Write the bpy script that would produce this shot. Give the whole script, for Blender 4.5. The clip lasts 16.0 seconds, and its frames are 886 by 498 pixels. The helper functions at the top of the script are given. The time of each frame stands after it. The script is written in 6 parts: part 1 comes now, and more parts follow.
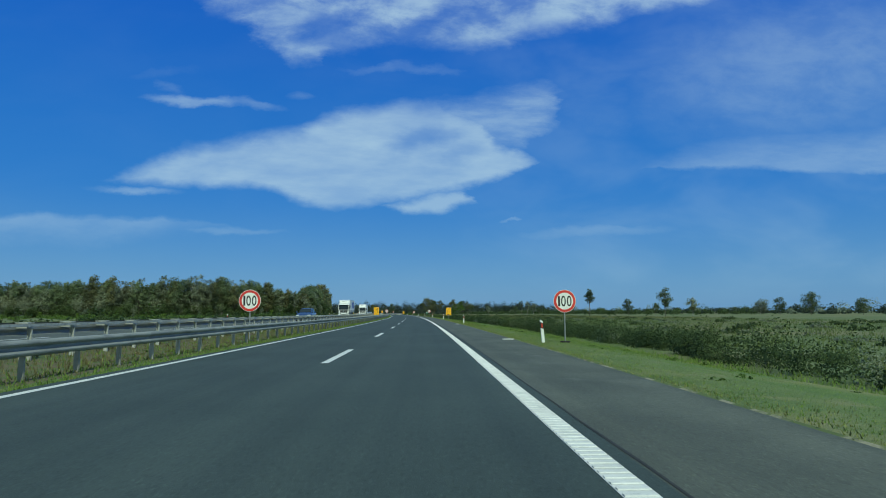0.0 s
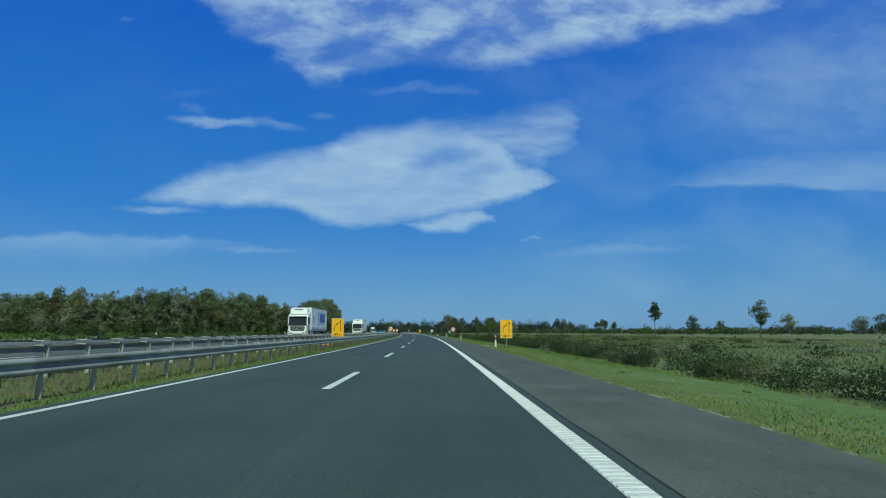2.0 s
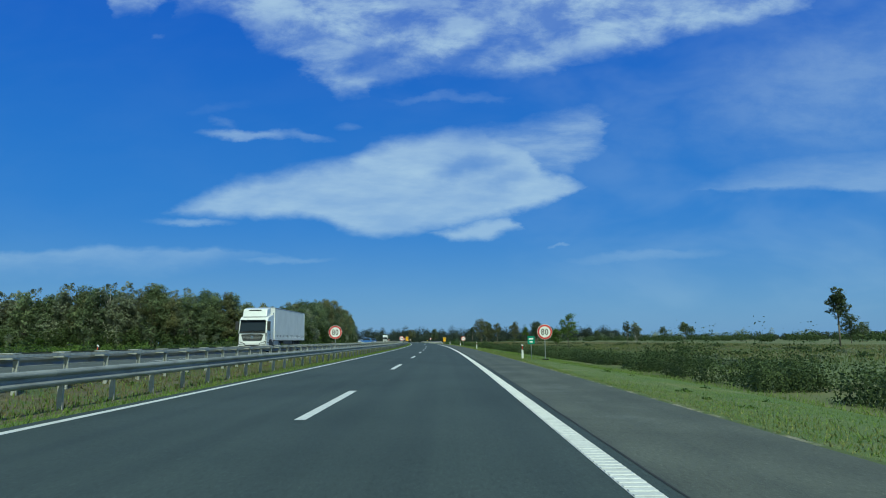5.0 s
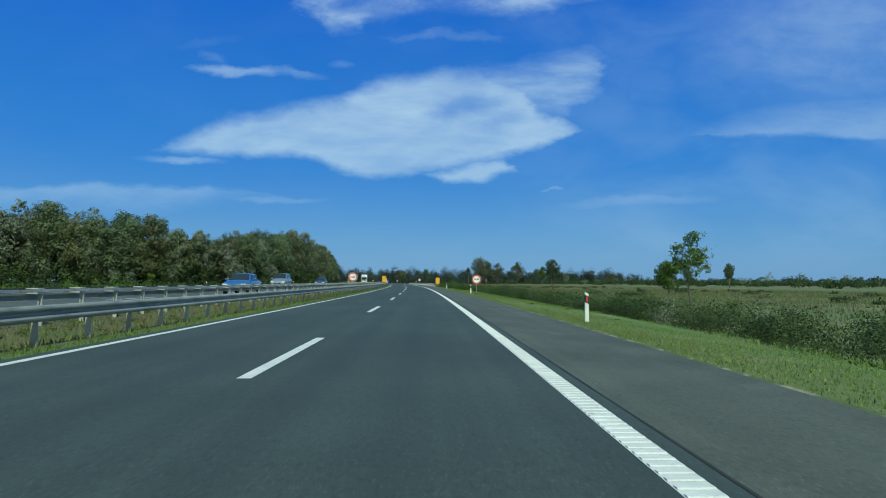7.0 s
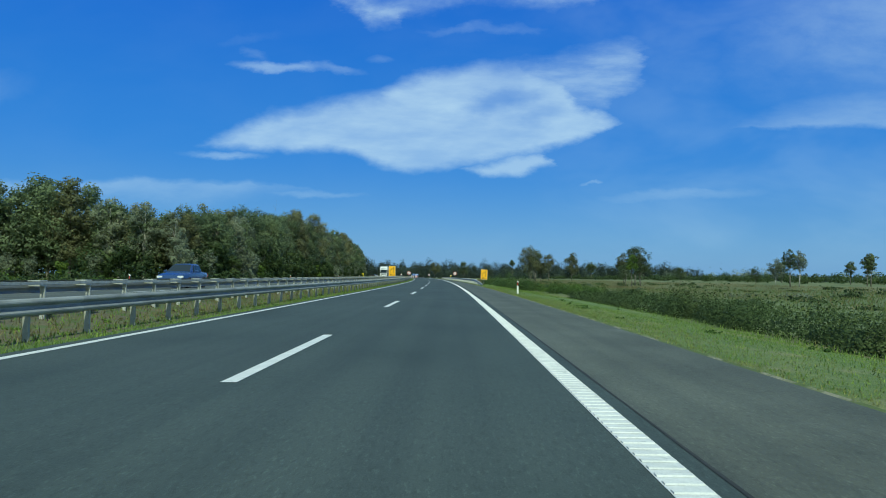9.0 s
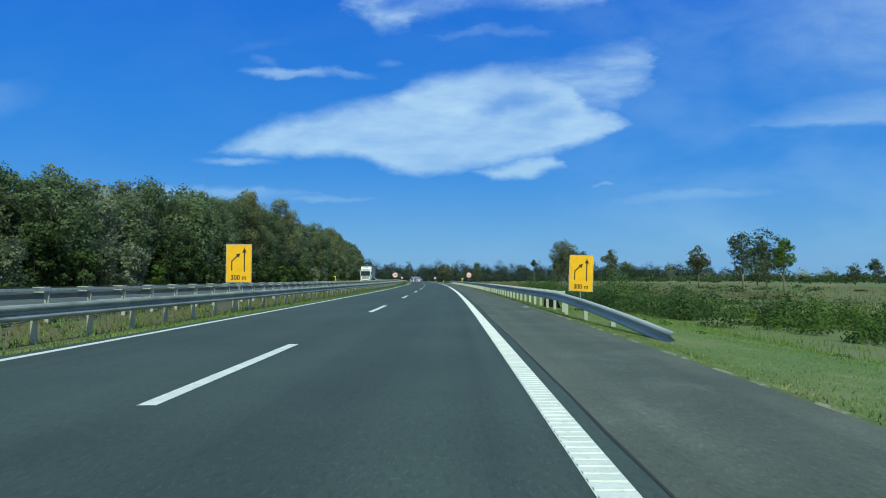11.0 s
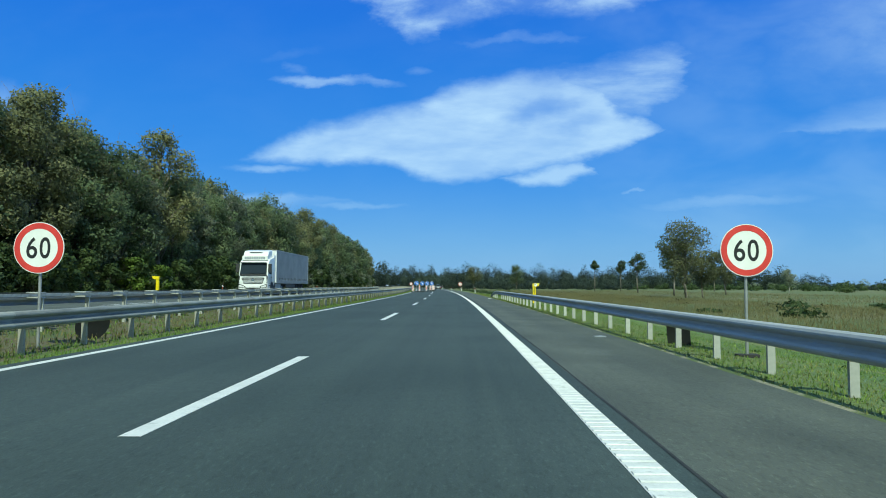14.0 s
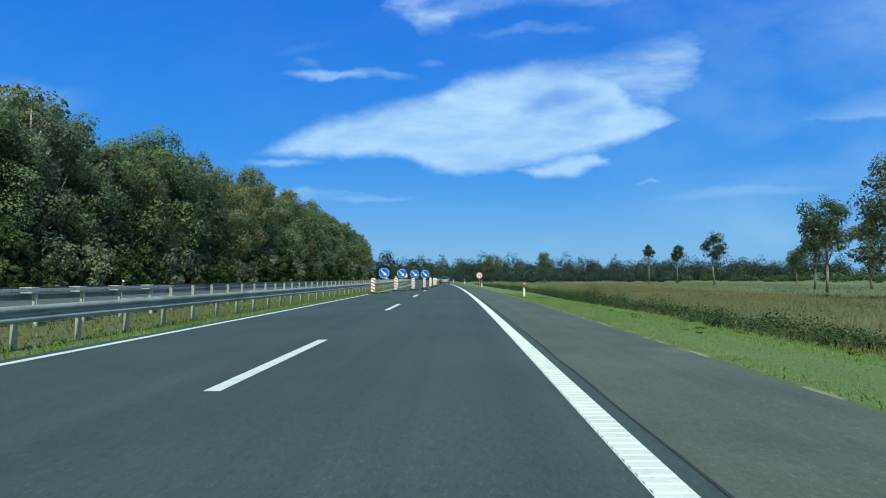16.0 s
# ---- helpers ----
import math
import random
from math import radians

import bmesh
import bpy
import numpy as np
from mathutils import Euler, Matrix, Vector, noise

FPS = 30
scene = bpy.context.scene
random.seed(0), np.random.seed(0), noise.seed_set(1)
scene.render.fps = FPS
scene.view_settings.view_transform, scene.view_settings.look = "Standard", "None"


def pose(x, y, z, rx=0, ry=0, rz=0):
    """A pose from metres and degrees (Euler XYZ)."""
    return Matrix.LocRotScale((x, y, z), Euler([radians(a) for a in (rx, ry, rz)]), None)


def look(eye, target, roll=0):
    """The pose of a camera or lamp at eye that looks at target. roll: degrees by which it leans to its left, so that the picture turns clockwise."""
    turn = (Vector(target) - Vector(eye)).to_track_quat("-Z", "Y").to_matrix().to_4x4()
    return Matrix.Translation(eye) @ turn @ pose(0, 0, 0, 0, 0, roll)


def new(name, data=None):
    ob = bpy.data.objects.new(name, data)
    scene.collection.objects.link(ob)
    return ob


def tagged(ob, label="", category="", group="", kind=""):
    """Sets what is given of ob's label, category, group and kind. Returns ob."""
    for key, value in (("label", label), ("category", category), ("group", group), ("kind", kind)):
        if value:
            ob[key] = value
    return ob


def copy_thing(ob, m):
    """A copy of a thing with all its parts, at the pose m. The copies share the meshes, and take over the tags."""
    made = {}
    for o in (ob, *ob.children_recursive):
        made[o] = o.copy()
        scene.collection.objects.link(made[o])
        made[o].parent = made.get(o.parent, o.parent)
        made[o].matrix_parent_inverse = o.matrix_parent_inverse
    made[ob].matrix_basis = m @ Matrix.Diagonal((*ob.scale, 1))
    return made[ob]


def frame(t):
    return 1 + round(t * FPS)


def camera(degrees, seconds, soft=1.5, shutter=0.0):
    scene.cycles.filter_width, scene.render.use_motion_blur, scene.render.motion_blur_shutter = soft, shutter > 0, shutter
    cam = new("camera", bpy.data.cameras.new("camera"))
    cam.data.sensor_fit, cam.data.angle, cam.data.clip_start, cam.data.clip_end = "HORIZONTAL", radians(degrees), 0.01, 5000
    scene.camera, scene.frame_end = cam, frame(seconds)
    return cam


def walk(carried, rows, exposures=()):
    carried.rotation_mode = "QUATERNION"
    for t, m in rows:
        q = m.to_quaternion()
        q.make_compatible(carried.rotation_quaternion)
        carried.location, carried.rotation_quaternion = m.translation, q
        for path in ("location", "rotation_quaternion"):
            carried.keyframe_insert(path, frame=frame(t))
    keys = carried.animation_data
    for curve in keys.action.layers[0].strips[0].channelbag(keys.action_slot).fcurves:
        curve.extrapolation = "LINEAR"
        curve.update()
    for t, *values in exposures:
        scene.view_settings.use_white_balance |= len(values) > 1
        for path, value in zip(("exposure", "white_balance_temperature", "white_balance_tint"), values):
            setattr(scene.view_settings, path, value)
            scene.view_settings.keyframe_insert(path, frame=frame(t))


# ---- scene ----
# The camera: a phone held behind a windscreen, driven along a motorway that bends gently to the left.
cam = camera(66.7, 16.0, soft=1.0)
PATH = [  # seconds, eye, yaw, pitch, roll
    (0.0, (2.419, 1.567, 1.197), -1.458, 5.391, -0.336),
    (0.5, (2.202, 20.272, 1.197), -0.345, 6.643, -0.779),
    (1.0, (2.131, 38.736, 1.197), -0.552, 6.481, 0.381),
    (1.5, (1.924, 57.195, 1.197), -0.488, 6.607, -0.041),
    (2.0, (1.772, 75.599, 1.197), 0.229, 6.987, -0.133),
    (2.5, (1.400, 94.013, 1.197), 0.748, 7.932, -0.104),
    (3.0, (1.139, 112.273, 1.197), 1.431, 7.594, -0.139),
    (3.5, (0.777, 130.724, 1.197), 1.705, 7.670, -0.083),
    (4.0, (0.217, 149.539, 1.197), 2.129, 7.919, -0.472),
    (6.5, (-3.660, 243.452, 1.197), 2.884, 4.580, -0.537),
    (7.0, (-4.629, 261.623, 1.197), 1.990, 2.777, 0.153),
    (7.5, (-5.634, 279.807, 1.197), 3.685, 3.008, 0.365),
    (8.0, (-6.744, 298.073, 1.197), 3.913, 3.067, 0.388),
    (8.5, (-7.924, 316.249, 1.197), 4.720, 2.239, 0.650),
    (11.0, (-14.771, 407.338, 1.197), 6.159, 2.544, -0.103),
    (11.5, (-16.598, 425.554, 1.197), 6.284, 2.666, 1.279),
    (12.0, (-18.423, 444.258, 1.197), 5.600, 4.533, 0.386),
    (12.5, (-20.455, 462.370, 1.197), 6.198, 4.362, -0.136),
    (13.0, (-22.540, 480.203, 1.197), 7.574, 3.283, -0.071),
    (13.5, (-24.652, 498.104, 1.197), 7.953, 1.593, -0.092),
    (14.0, (-26.929, 515.838, 1.197), 8.576, 3.113, 0.182),
    (14.5, (-29.171, 533.433, 1.197), 9.311, 3.243, -0.333),
    (15.0, (-31.464, 550.655, 1.197), 9.564, 3.784, -0.407),
    (15.5, (-33.850, 568.208, 1.197), 9.769, 3.443, -0.554),
    (16.0, (-36.378, 585.415, 1.197), 9.770, 2.478, -0.169),
]


def aim(eye, yaw, pitch, roll):
    a, b = radians(yaw), radians(pitch)
    way = Vector((-math.sin(a) * math.cos(b), math.cos(a) * math.cos(b), math.sin(b)))
    return look(eye, Vector(eye) + way * 10, roll)


walk(cam, [(t, aim(eye, yaw, pitch, roll)) for t, eye, yaw, pitch, roll in PATH],
     exposures=[(t, stops, 6480, -23) for t, stops in ((0.0, 0.0), (4.0, 0.04), (7.0, 0.15), (8.5, 0.22), (11.0, 0.36), (12.2, 0.38), (14.0, 0.48), (16.0, 0.52))])

# ---- sky and sun ----
SUN_ELEVATION, SUN_AZIMUTH = 48, 197  # degrees; the azimuth counts to the left from the road's first heading (+y)
SUN_STRENGTH, SKY_STRENGTH = 3.3, 0.12

sun_a, sun_e = radians(SUN_AZIMUTH), radians(SUN_ELEVATION)
sun_way = Vector((-math.sin(sun_a) * math.cos(sun_e), math.cos(sun_a) * math.cos(sun_e), math.sin(sun_e)))
sun_lamp = bpy.data.lights.new("sun", "SUN")
sun_lamp.energy, sun_lamp.angle, sun_lamp.color = SUN_STRENGTH, radians(0.53), (1.0, 0.93, 0.83)
sun = new("sun", sun_lamp)
sun.matrix_world = look(sun_way * 300, (0, 0, 0))


class Nodes:
    """A short hand for node trees."""

    def __init__(self, tree):
        self.tree = tree

    def add(self, kind, **settings):
        node = self.tree.nodes.new(kind)
        for key, value in settings.items():
            setattr(node, key, value)
        return node

    def link(self, a, b):
        self.tree.links.new(a, b)

    def put(self, socket, value):
        if isinstance(value, bpy.types.NodeSocket):
            self.tree.links.new(value, socket)
        else:
            socket.default_value = value

    def math(self, op, a, b=0.0, clamp=False):
        node = self.add("ShaderNodeMath", operation=op, use_clamp=clamp)
        self.put(node.inputs[0], a)
        self.put(node.inputs[1], b)
        return node.outputs[0]

    def mix(self, fac, a, b, blend="MIX"):
        node = self.add("ShaderNodeMix", data_type="RGBA", blend_type=blend)
        self.put(node.inputs[0], fac)
        self.put(node.inputs[6], a)
        self.put(node.inputs[7], b)
        return node.outputs[2]

    def noise(self, vector, scale, detail=4.0, rough=0.55, distortion=0.0):
        node = self.add("ShaderNodeTexNoise")
        self.put(node.inputs["Vector"], vector)
        node.inputs["Scale"].default_value, node.inputs["Detail"].default_value = scale, detail
        node.inputs["Roughness"].default_value, node.inputs["Distortion"].default_value = rough, distortion
        return node.outputs["Fac"]

    def span(self, value, a, b, c=0.0, d=1.0, smooth=True):
        node = self.add("ShaderNodeMapRange", interpolation_type="SMOOTHSTEP" if smooth else "LINEAR")
        self.put(node.inputs[0], value)
        for i, v in enumerate((a, b, c, d)):
            node.inputs[i + 1].default_value = v
        return node.outputs[0]

    def mapping(self, vector, loc=(0, 0, 0), rot=0.0, scale=(1, 1, 1), kind="POINT"):
        node = self.add("ShaderNodeMapping", vector_type=kind)
        self.put(node.inputs["Vector"], vector)
        node.inputs["Location"].default_value = loc
        node.inputs["Rotation"].default_value = (0, 0, rot)
        node.inputs["Scale"].default_value = scale
        return node.outputs[0]


def make_world():
    world = bpy.data.worlds.new("sky")
    scene.world = world
    world.use_nodes = True
    world.node_tree.nodes.clear()
    n = Nodes(world.node_tree)
    sky = n.add("ShaderNodeTexSky", sky_type="NISHITA", sun_disc=False, sun_elevation=sun_e, sun_rotation=-sun_a,
                altitude=100.0, air_density=1.0, dust_density=0.3, ozone_density=1.6)
    way = n.add("ShaderNodeTexCoord").outputs["Generated"]
    xyz = n.add("ShaderNodeSeparateXYZ")
    n.link(way, xyz.inputs[0])
    x, y, z = xyz.outputs
    # the clear air's own colour by height: pale blue at the horizon, deep blue overhead
    low = n.mix(n.span(z, 0.0, 0.19), (0.72, 1.88, 4.85, 1), (0.09, 1.22, 5.2, 1))
    clear = n.mix(n.span(z, 0.10, 0.55), low, (0.02, 0.64, 4.9, 1))
    # unseen sky towards the sun and overhead, set paler to lift the blue shadows
    pale = n.math("MAXIMUM", n.span(y, 0.15, -0.45), n.span(z, 0.55, 0.9))
    clear = n.mix(pale, clear, (1.6, 2.4, 4.2, 1))
    air = n.mix(0.88, sky.outputs[0], clear)
    ahead = n.math("MAXIMUM", y, 0.02)
    flat = n.add("ShaderNodeCombineXYZ")
    flat_x = n.math("DIVIDE", x, ahead)
    n.link(flat_x, flat.inputs[0])
    n.link(n.math("DIVIDE", z, ahead), flat.inputs[1])
    plane = flat.outputs[0]
    # the clouds' edges are frayed by two sizes of noise
    def frayed(vector, scale, reach):
        warp = n.add("ShaderNodeTexNoise")
        n.put(warp.inputs["Vector"], n.mapping(vector, rot=radians(8), scale=(1.0, 1.8, 1.0)))
        warp.inputs["Scale"].default_value, warp.inputs["Detail"].default_value, warp.inputs["Roughness"].default_value = scale, 6.0, 0.62
        off = n.add("ShaderNodeVectorMath", operation="MULTIPLY_ADD")
        n.link(warp.outputs["Color"], off.inputs[0])
        off.inputs[1].default_value, off.inputs[2].default_value = (reach * 2, reach, 0), (-reach, -reach / 2, 0)
        moved = n.add("ShaderNodeVectorMath", operation="ADD")
        n.link(vector, moved.inputs[0])
        n.link(off.outputs[0], moved.inputs[1])
        return moved.outputs[0]

    def parts_of(vector):
        split = n.add("ShaderNodeSeparateXYZ")
        n.link(vector, split.inputs[0])
        return split.outputs[0], split.outputs[1]

    soft_uv, rough_uv = frayed(plane, 11.0, 0.034), frayed(plane, 9.0, 0.060)

    def edge(points, u):
        """The height of a cloud's edge over u, through a few turning points."""
        ramp = n.add("ShaderNodeValToRGB")
        stops = ramp.color_ramp.elements
        for i, (x, y) in enumerate(points):
            at = min(max((x + 0.8) / 1.6, 0.0), 1.0)
            stop = stops[i] if i < 2 else stops.new(at)
            stop.position = at
            stop.color = (y / 0.8, y / 0.8, y / 0.8, 1)
        n.put(ramp.inputs[0], n.math("DIVIDE", n.math("ADD", u, 0.8), 1.6))
        return n.math("MULTIPLY", ramp.outputs[0], 0.8)

    def bank(top, low, vector, soft_top, soft_low, weight):
        """A cloud between two edges, dense inside and fading over the soft widths."""
        u, v = parts_of(vector)
        a = n.math("DIVIDE", n.math("SUBTRACT", edge(top, u), v), soft_top)
        b = n.math("DIVIDE", n.math("SUBTRACT", v, edge(low, u)), soft_low)
        return n.span(n.math("MINIMUM", a, b), 0.0, 1.0, 0.0, weight)

    def puff(u, v, a, b, tilt, weight, vector):
        local = n.mapping(vector, (u, v, 0), radians(tilt), (a, b, 1), "TEXTURE")
        size = n.add("ShaderNodeVectorMath", operation="LENGTH")
        n.link(local, size.inputs[0])
        return n.span(size.outputs["Value"], 1.3, 0.2, 0.0, weight)

    fine = n.noise(n.mapping(plane, rot=radians(10), scale=(1.0, 1.9, 1.0)), 9.0, 9.0, 0.64, 0.2)
    broad = n.noise(n.mapping(plane, (0.3, 0.1, 0), radians(14), (1.0, 2.2, 1.0)), 4.5, 4.0, 0.55, 0.3)
    streak = n.noise(n.mapping(plane, rot=radians(24), scale=(1.0, 4.0, 1.0)), 14.0, 6.0, 0.62)

    # the large fish-shaped cloud with its thin tail and the small one below it
    main_top = [(-0.500, 0.200), (-0.469, 0.212), (-0.437, 0.231), (-0.365, 0.260), (-0.276, 0.271), (-0.188, 0.288), (-0.154, 0.306), (-0.102, 0.322), (-0.043, 0.328), (0.025, 0.328),
                (0.075, 0.306), (0.108, 0.272), (0.141, 0.255), (0.185, 0.228)]
    main_low = [(-0.500, 0.200), (-0.468, 0.194), (-0.381, 0.186), (-0.327, 0.184), (-0.273, 0.180), (-0.229, 0.173), (-0.185, 0.158), (-0.142, 0.151), (-0.074, 0.155), (-0.015, 0.166),
                (0.052, 0.172), (0.101, 0.188), (0.141, 0.205), (0.185, 0.228)]
    main = bank(main_top, main_low, soft_uv, 0.034, 0.022, 1.0)
    hollow = n.math("ADD", puff(-0.010, 0.262, 0.060, 0.022, 6, 0.50, rough_uv), puff(0.060, 0.235, 0.035, 0.018, 10, 0.22, rough_uv))
    main = n.math("MULTIPLY", main, n.math("SUBTRACT", 1.0, hollow))
    main = n.math("MULTIPLY", main, n.math("MULTIPLY", n.span(streak, 0.25, 0.75, 0.84, 1.08), n.span(broad, 0.3, 0.7, 0.70, 1.10)))
    tail_top = [(-0.090, 0.290), (-0.051, 0.322), (0.025, 0.336), (0.107, 0.350), (0.148, 0.357), (0.201, 0.360), (0.240, 0.338)]
    tail_low = [(-0.090, 0.290), (-0.050, 0.262), (0.026, 0.227), (0.109, 0.222), (0.149, 0.228), (0.201, 0.272), (0.240, 0.338)]
    tail = n.math("MULTIPLY", bank(tail_top, tail_low, rough_uv, 0.050, 0.055, 0.62), n.span(streak, 0.25, 0.7, 0.55, 1.1))
    foot_top = [(-0.075, 0.160), (-0.031, 0.178), (0.019, 0.188), (0.056, 0.188), (0.085, 0.158)]
    foot_low = [(-0.075, 0.160), (-0.031, 0.147), (0.019, 0.147), (0.056, 0.155), (0.085, 0.158)]
    foot = bank(foot_top, foot_low, soft_uv, 0.018, 0.016, 0.85)
    # the broken bank along the top of the view
    high_low = [(-0.609, 0.600), (-0.566, 0.520), (-0.516, 0.518), (-0.501, 0.540), (-0.474, 0.513), (-0.424, 0.515), (-0.374, 0.495), (-0.336, 0.450), (-0.281, 0.425), (-0.245, 0.392),
                (-0.200, 0.364), (-0.156, 0.366), (-0.138, 0.384), (-0.068, 0.402), (-0.024, 0.394), (0.063, 0.391), (0.133, 0.390), (0.168, 0.408), (0.246, 0.418), (0.291, 0.441),
                (0.421, 0.456), (0.509, 0.487), (0.554, 0.510), (0.617, 0.560)]
    high = bank([(-0.7, 0.64), (0.7, 0.64)], high_low, rough_uv, 0.08, 0.045, 1.0)
    gaps = n.math("ADD", puff(-0.148, 0.432, 0.065, 0.034, 8, 0.75, rough_uv), puff(0.020, 0.452, 0.070, 0.024, 18, 0.70, rough_uv))
    gaps = n.math("ADD", gaps, puff(-0.36, 0.50, 0.06, 0.03, 0, 0.5, rough_uv))
    high = n.math("MULTIPLY", high, n.math("SUBTRACT", 1.0, n.math("MINIMUM", gaps, 0.9)))
    high = n.math("MULTIPLY", high, n.math("MULTIPLY", n.span(fine, 0.34, 0.66, 0.30, 1.12), n.span(broad, 0.25, 0.65, 0.6, 1.05)))
    # the veil towards the east and the band low in the west
    band_top = [(0.19, 0.236), (0.301, 0.232), (0.347, 0.250), (0.401, 0.275), (0.514, 0.300), (0.8, 0.32)]
    band_low = [(0.19, 0.236), (0.301, 0.214), (0.347, 0.212), (0.401, 0.210), (0.513, 0.208), (0.8, 0.20)]
    band = n.math("MULTIPLY", bank(band_top, band_low, soft_uv, 0.080, 0.014, 0.50), n.span(streak, 0.25, 0.7, 0.75, 1.08))
    left_top = [(-0.8, 0.150), (-0.682, 0.146), (-0.577, 0.153), (-0.489, 0.149), (-0.394, 0.151), (-0.289, 0.133), (-0.2, 0.126)]
    left_low = [(-0.8, 0.085), (-0.681, 0.088), (-0.575, 0.086), (-0.488, 0.088), (-0.393, 0.100), (-0.289, 0.114), (-0.2, 0.126)]
    left = n.math("MULTIPLY", bank(left_top, left_low, soft_uv, 0.014, 0.060, 0.42), n.span(streak, 0.25, 0.7, 0.7, 1.1))
    body = n.math("MAXIMUM", n.math("MAXIMUM", main, tail), n.math("MAXIMUM", foot, n.math("MAXIMUM", high, n.math("MAXIMUM", band, left))))
    # wisps: middle (right, up), half sizes, tilt in degrees, weight
    for u, v, a, b, tilt, weight in (
            (-0.345, 0.321, 0.075, 0.008, -3, 0.60), (-0.262, 0.315, 0.045, 0.007, -8, 0.30), (-0.185, 0.325, 0.022, 0.007, 0, 0.16), (-0.385, 0.340, 0.022, 0.008, -20, 0.15),
            (-0.430, 0.186, 0.065, 0.007, -1, 0.50), (-0.429, 0.135, 0.05, 0.007, -8, 0.22), (-0.29, 0.124, 0.09, 0.006, 0, 0.25), (0.261, 0.121, 0.13, 0.012, 2, 0.30)):
        body = n.math("MAXIMUM", body, n.math("MULTIPLY", puff(u, v, a, b, tilt, weight, soft_uv), n.span(streak, 0.25, 0.7, 0.7, 1.1)))
    for u, v, a, b, tilt, weight in ((0.128, 0.139, 0.022, 0.004, 0, 0.4), (-0.037, 0.371, 0.10, 0.010, 2, 0.20), (0.265, 0.30, 0.08, 0.07, 30, 0.14), (0.60, 0.38, 0.30, 0.13, 8, 0.42),
                                     (-0.399, 0.365, 0.05, 0.012, 10, 0.08), (-0.498, 0.485, 0.014, 0.007, 0, 0.15), (-1.1, 0.3, 0.3, 0.05, 0, 0.6), (1.2, 0.35, 0.35, 0.08, 0, 0.5)):
        body = n.math("MAXIMUM", body, n.math("MULTIPLY", puff(u, v, a, b, tilt, weight, rough_uv), n.span(fine, 0.3, 0.68, 0.55, 1.1)))
    # a thin veil, denser towards the east
    body = n.math("MAXIMUM", body, n.math("MULTIPLY", n.span(broad, 0.35, 0.75, 0.02, 0.24), n.span(flat_x, -0.25, 0.45, 0.12, 1.0)))
    cover = n.math("MULTIPLY", body, 0.64)
    cover = n.math("MULTIPLY", cover, n.span(y, 0.02, 0.2))
    cover = n.math("MULTIPLY", cover, n.span(z, 0.0, 0.06))
    # the sky behind and overhead keeps a few thin clouds of the same kind
    rest = n.math("MULTIPLY", n.span(n.noise(way, 3.0, 6.0, 0.6), 0.52, 0.8, 0.0, 0.5), n.span(y, 0.3, 0.0))
    cover = n.math("MAXIMUM", cover, rest)
    colour = n.mix(cover, air, (4.6, 5.25, 7.2, 1))
    back = n.add("ShaderNodeBackground")
    n.link(colour, back.inputs["Color"])
    back.inputs["Strength"].default_value = SKY_STRENGTH
    n.link(back.outputs[0], n.add("ShaderNodeOutputWorld").inputs[0])


make_world()


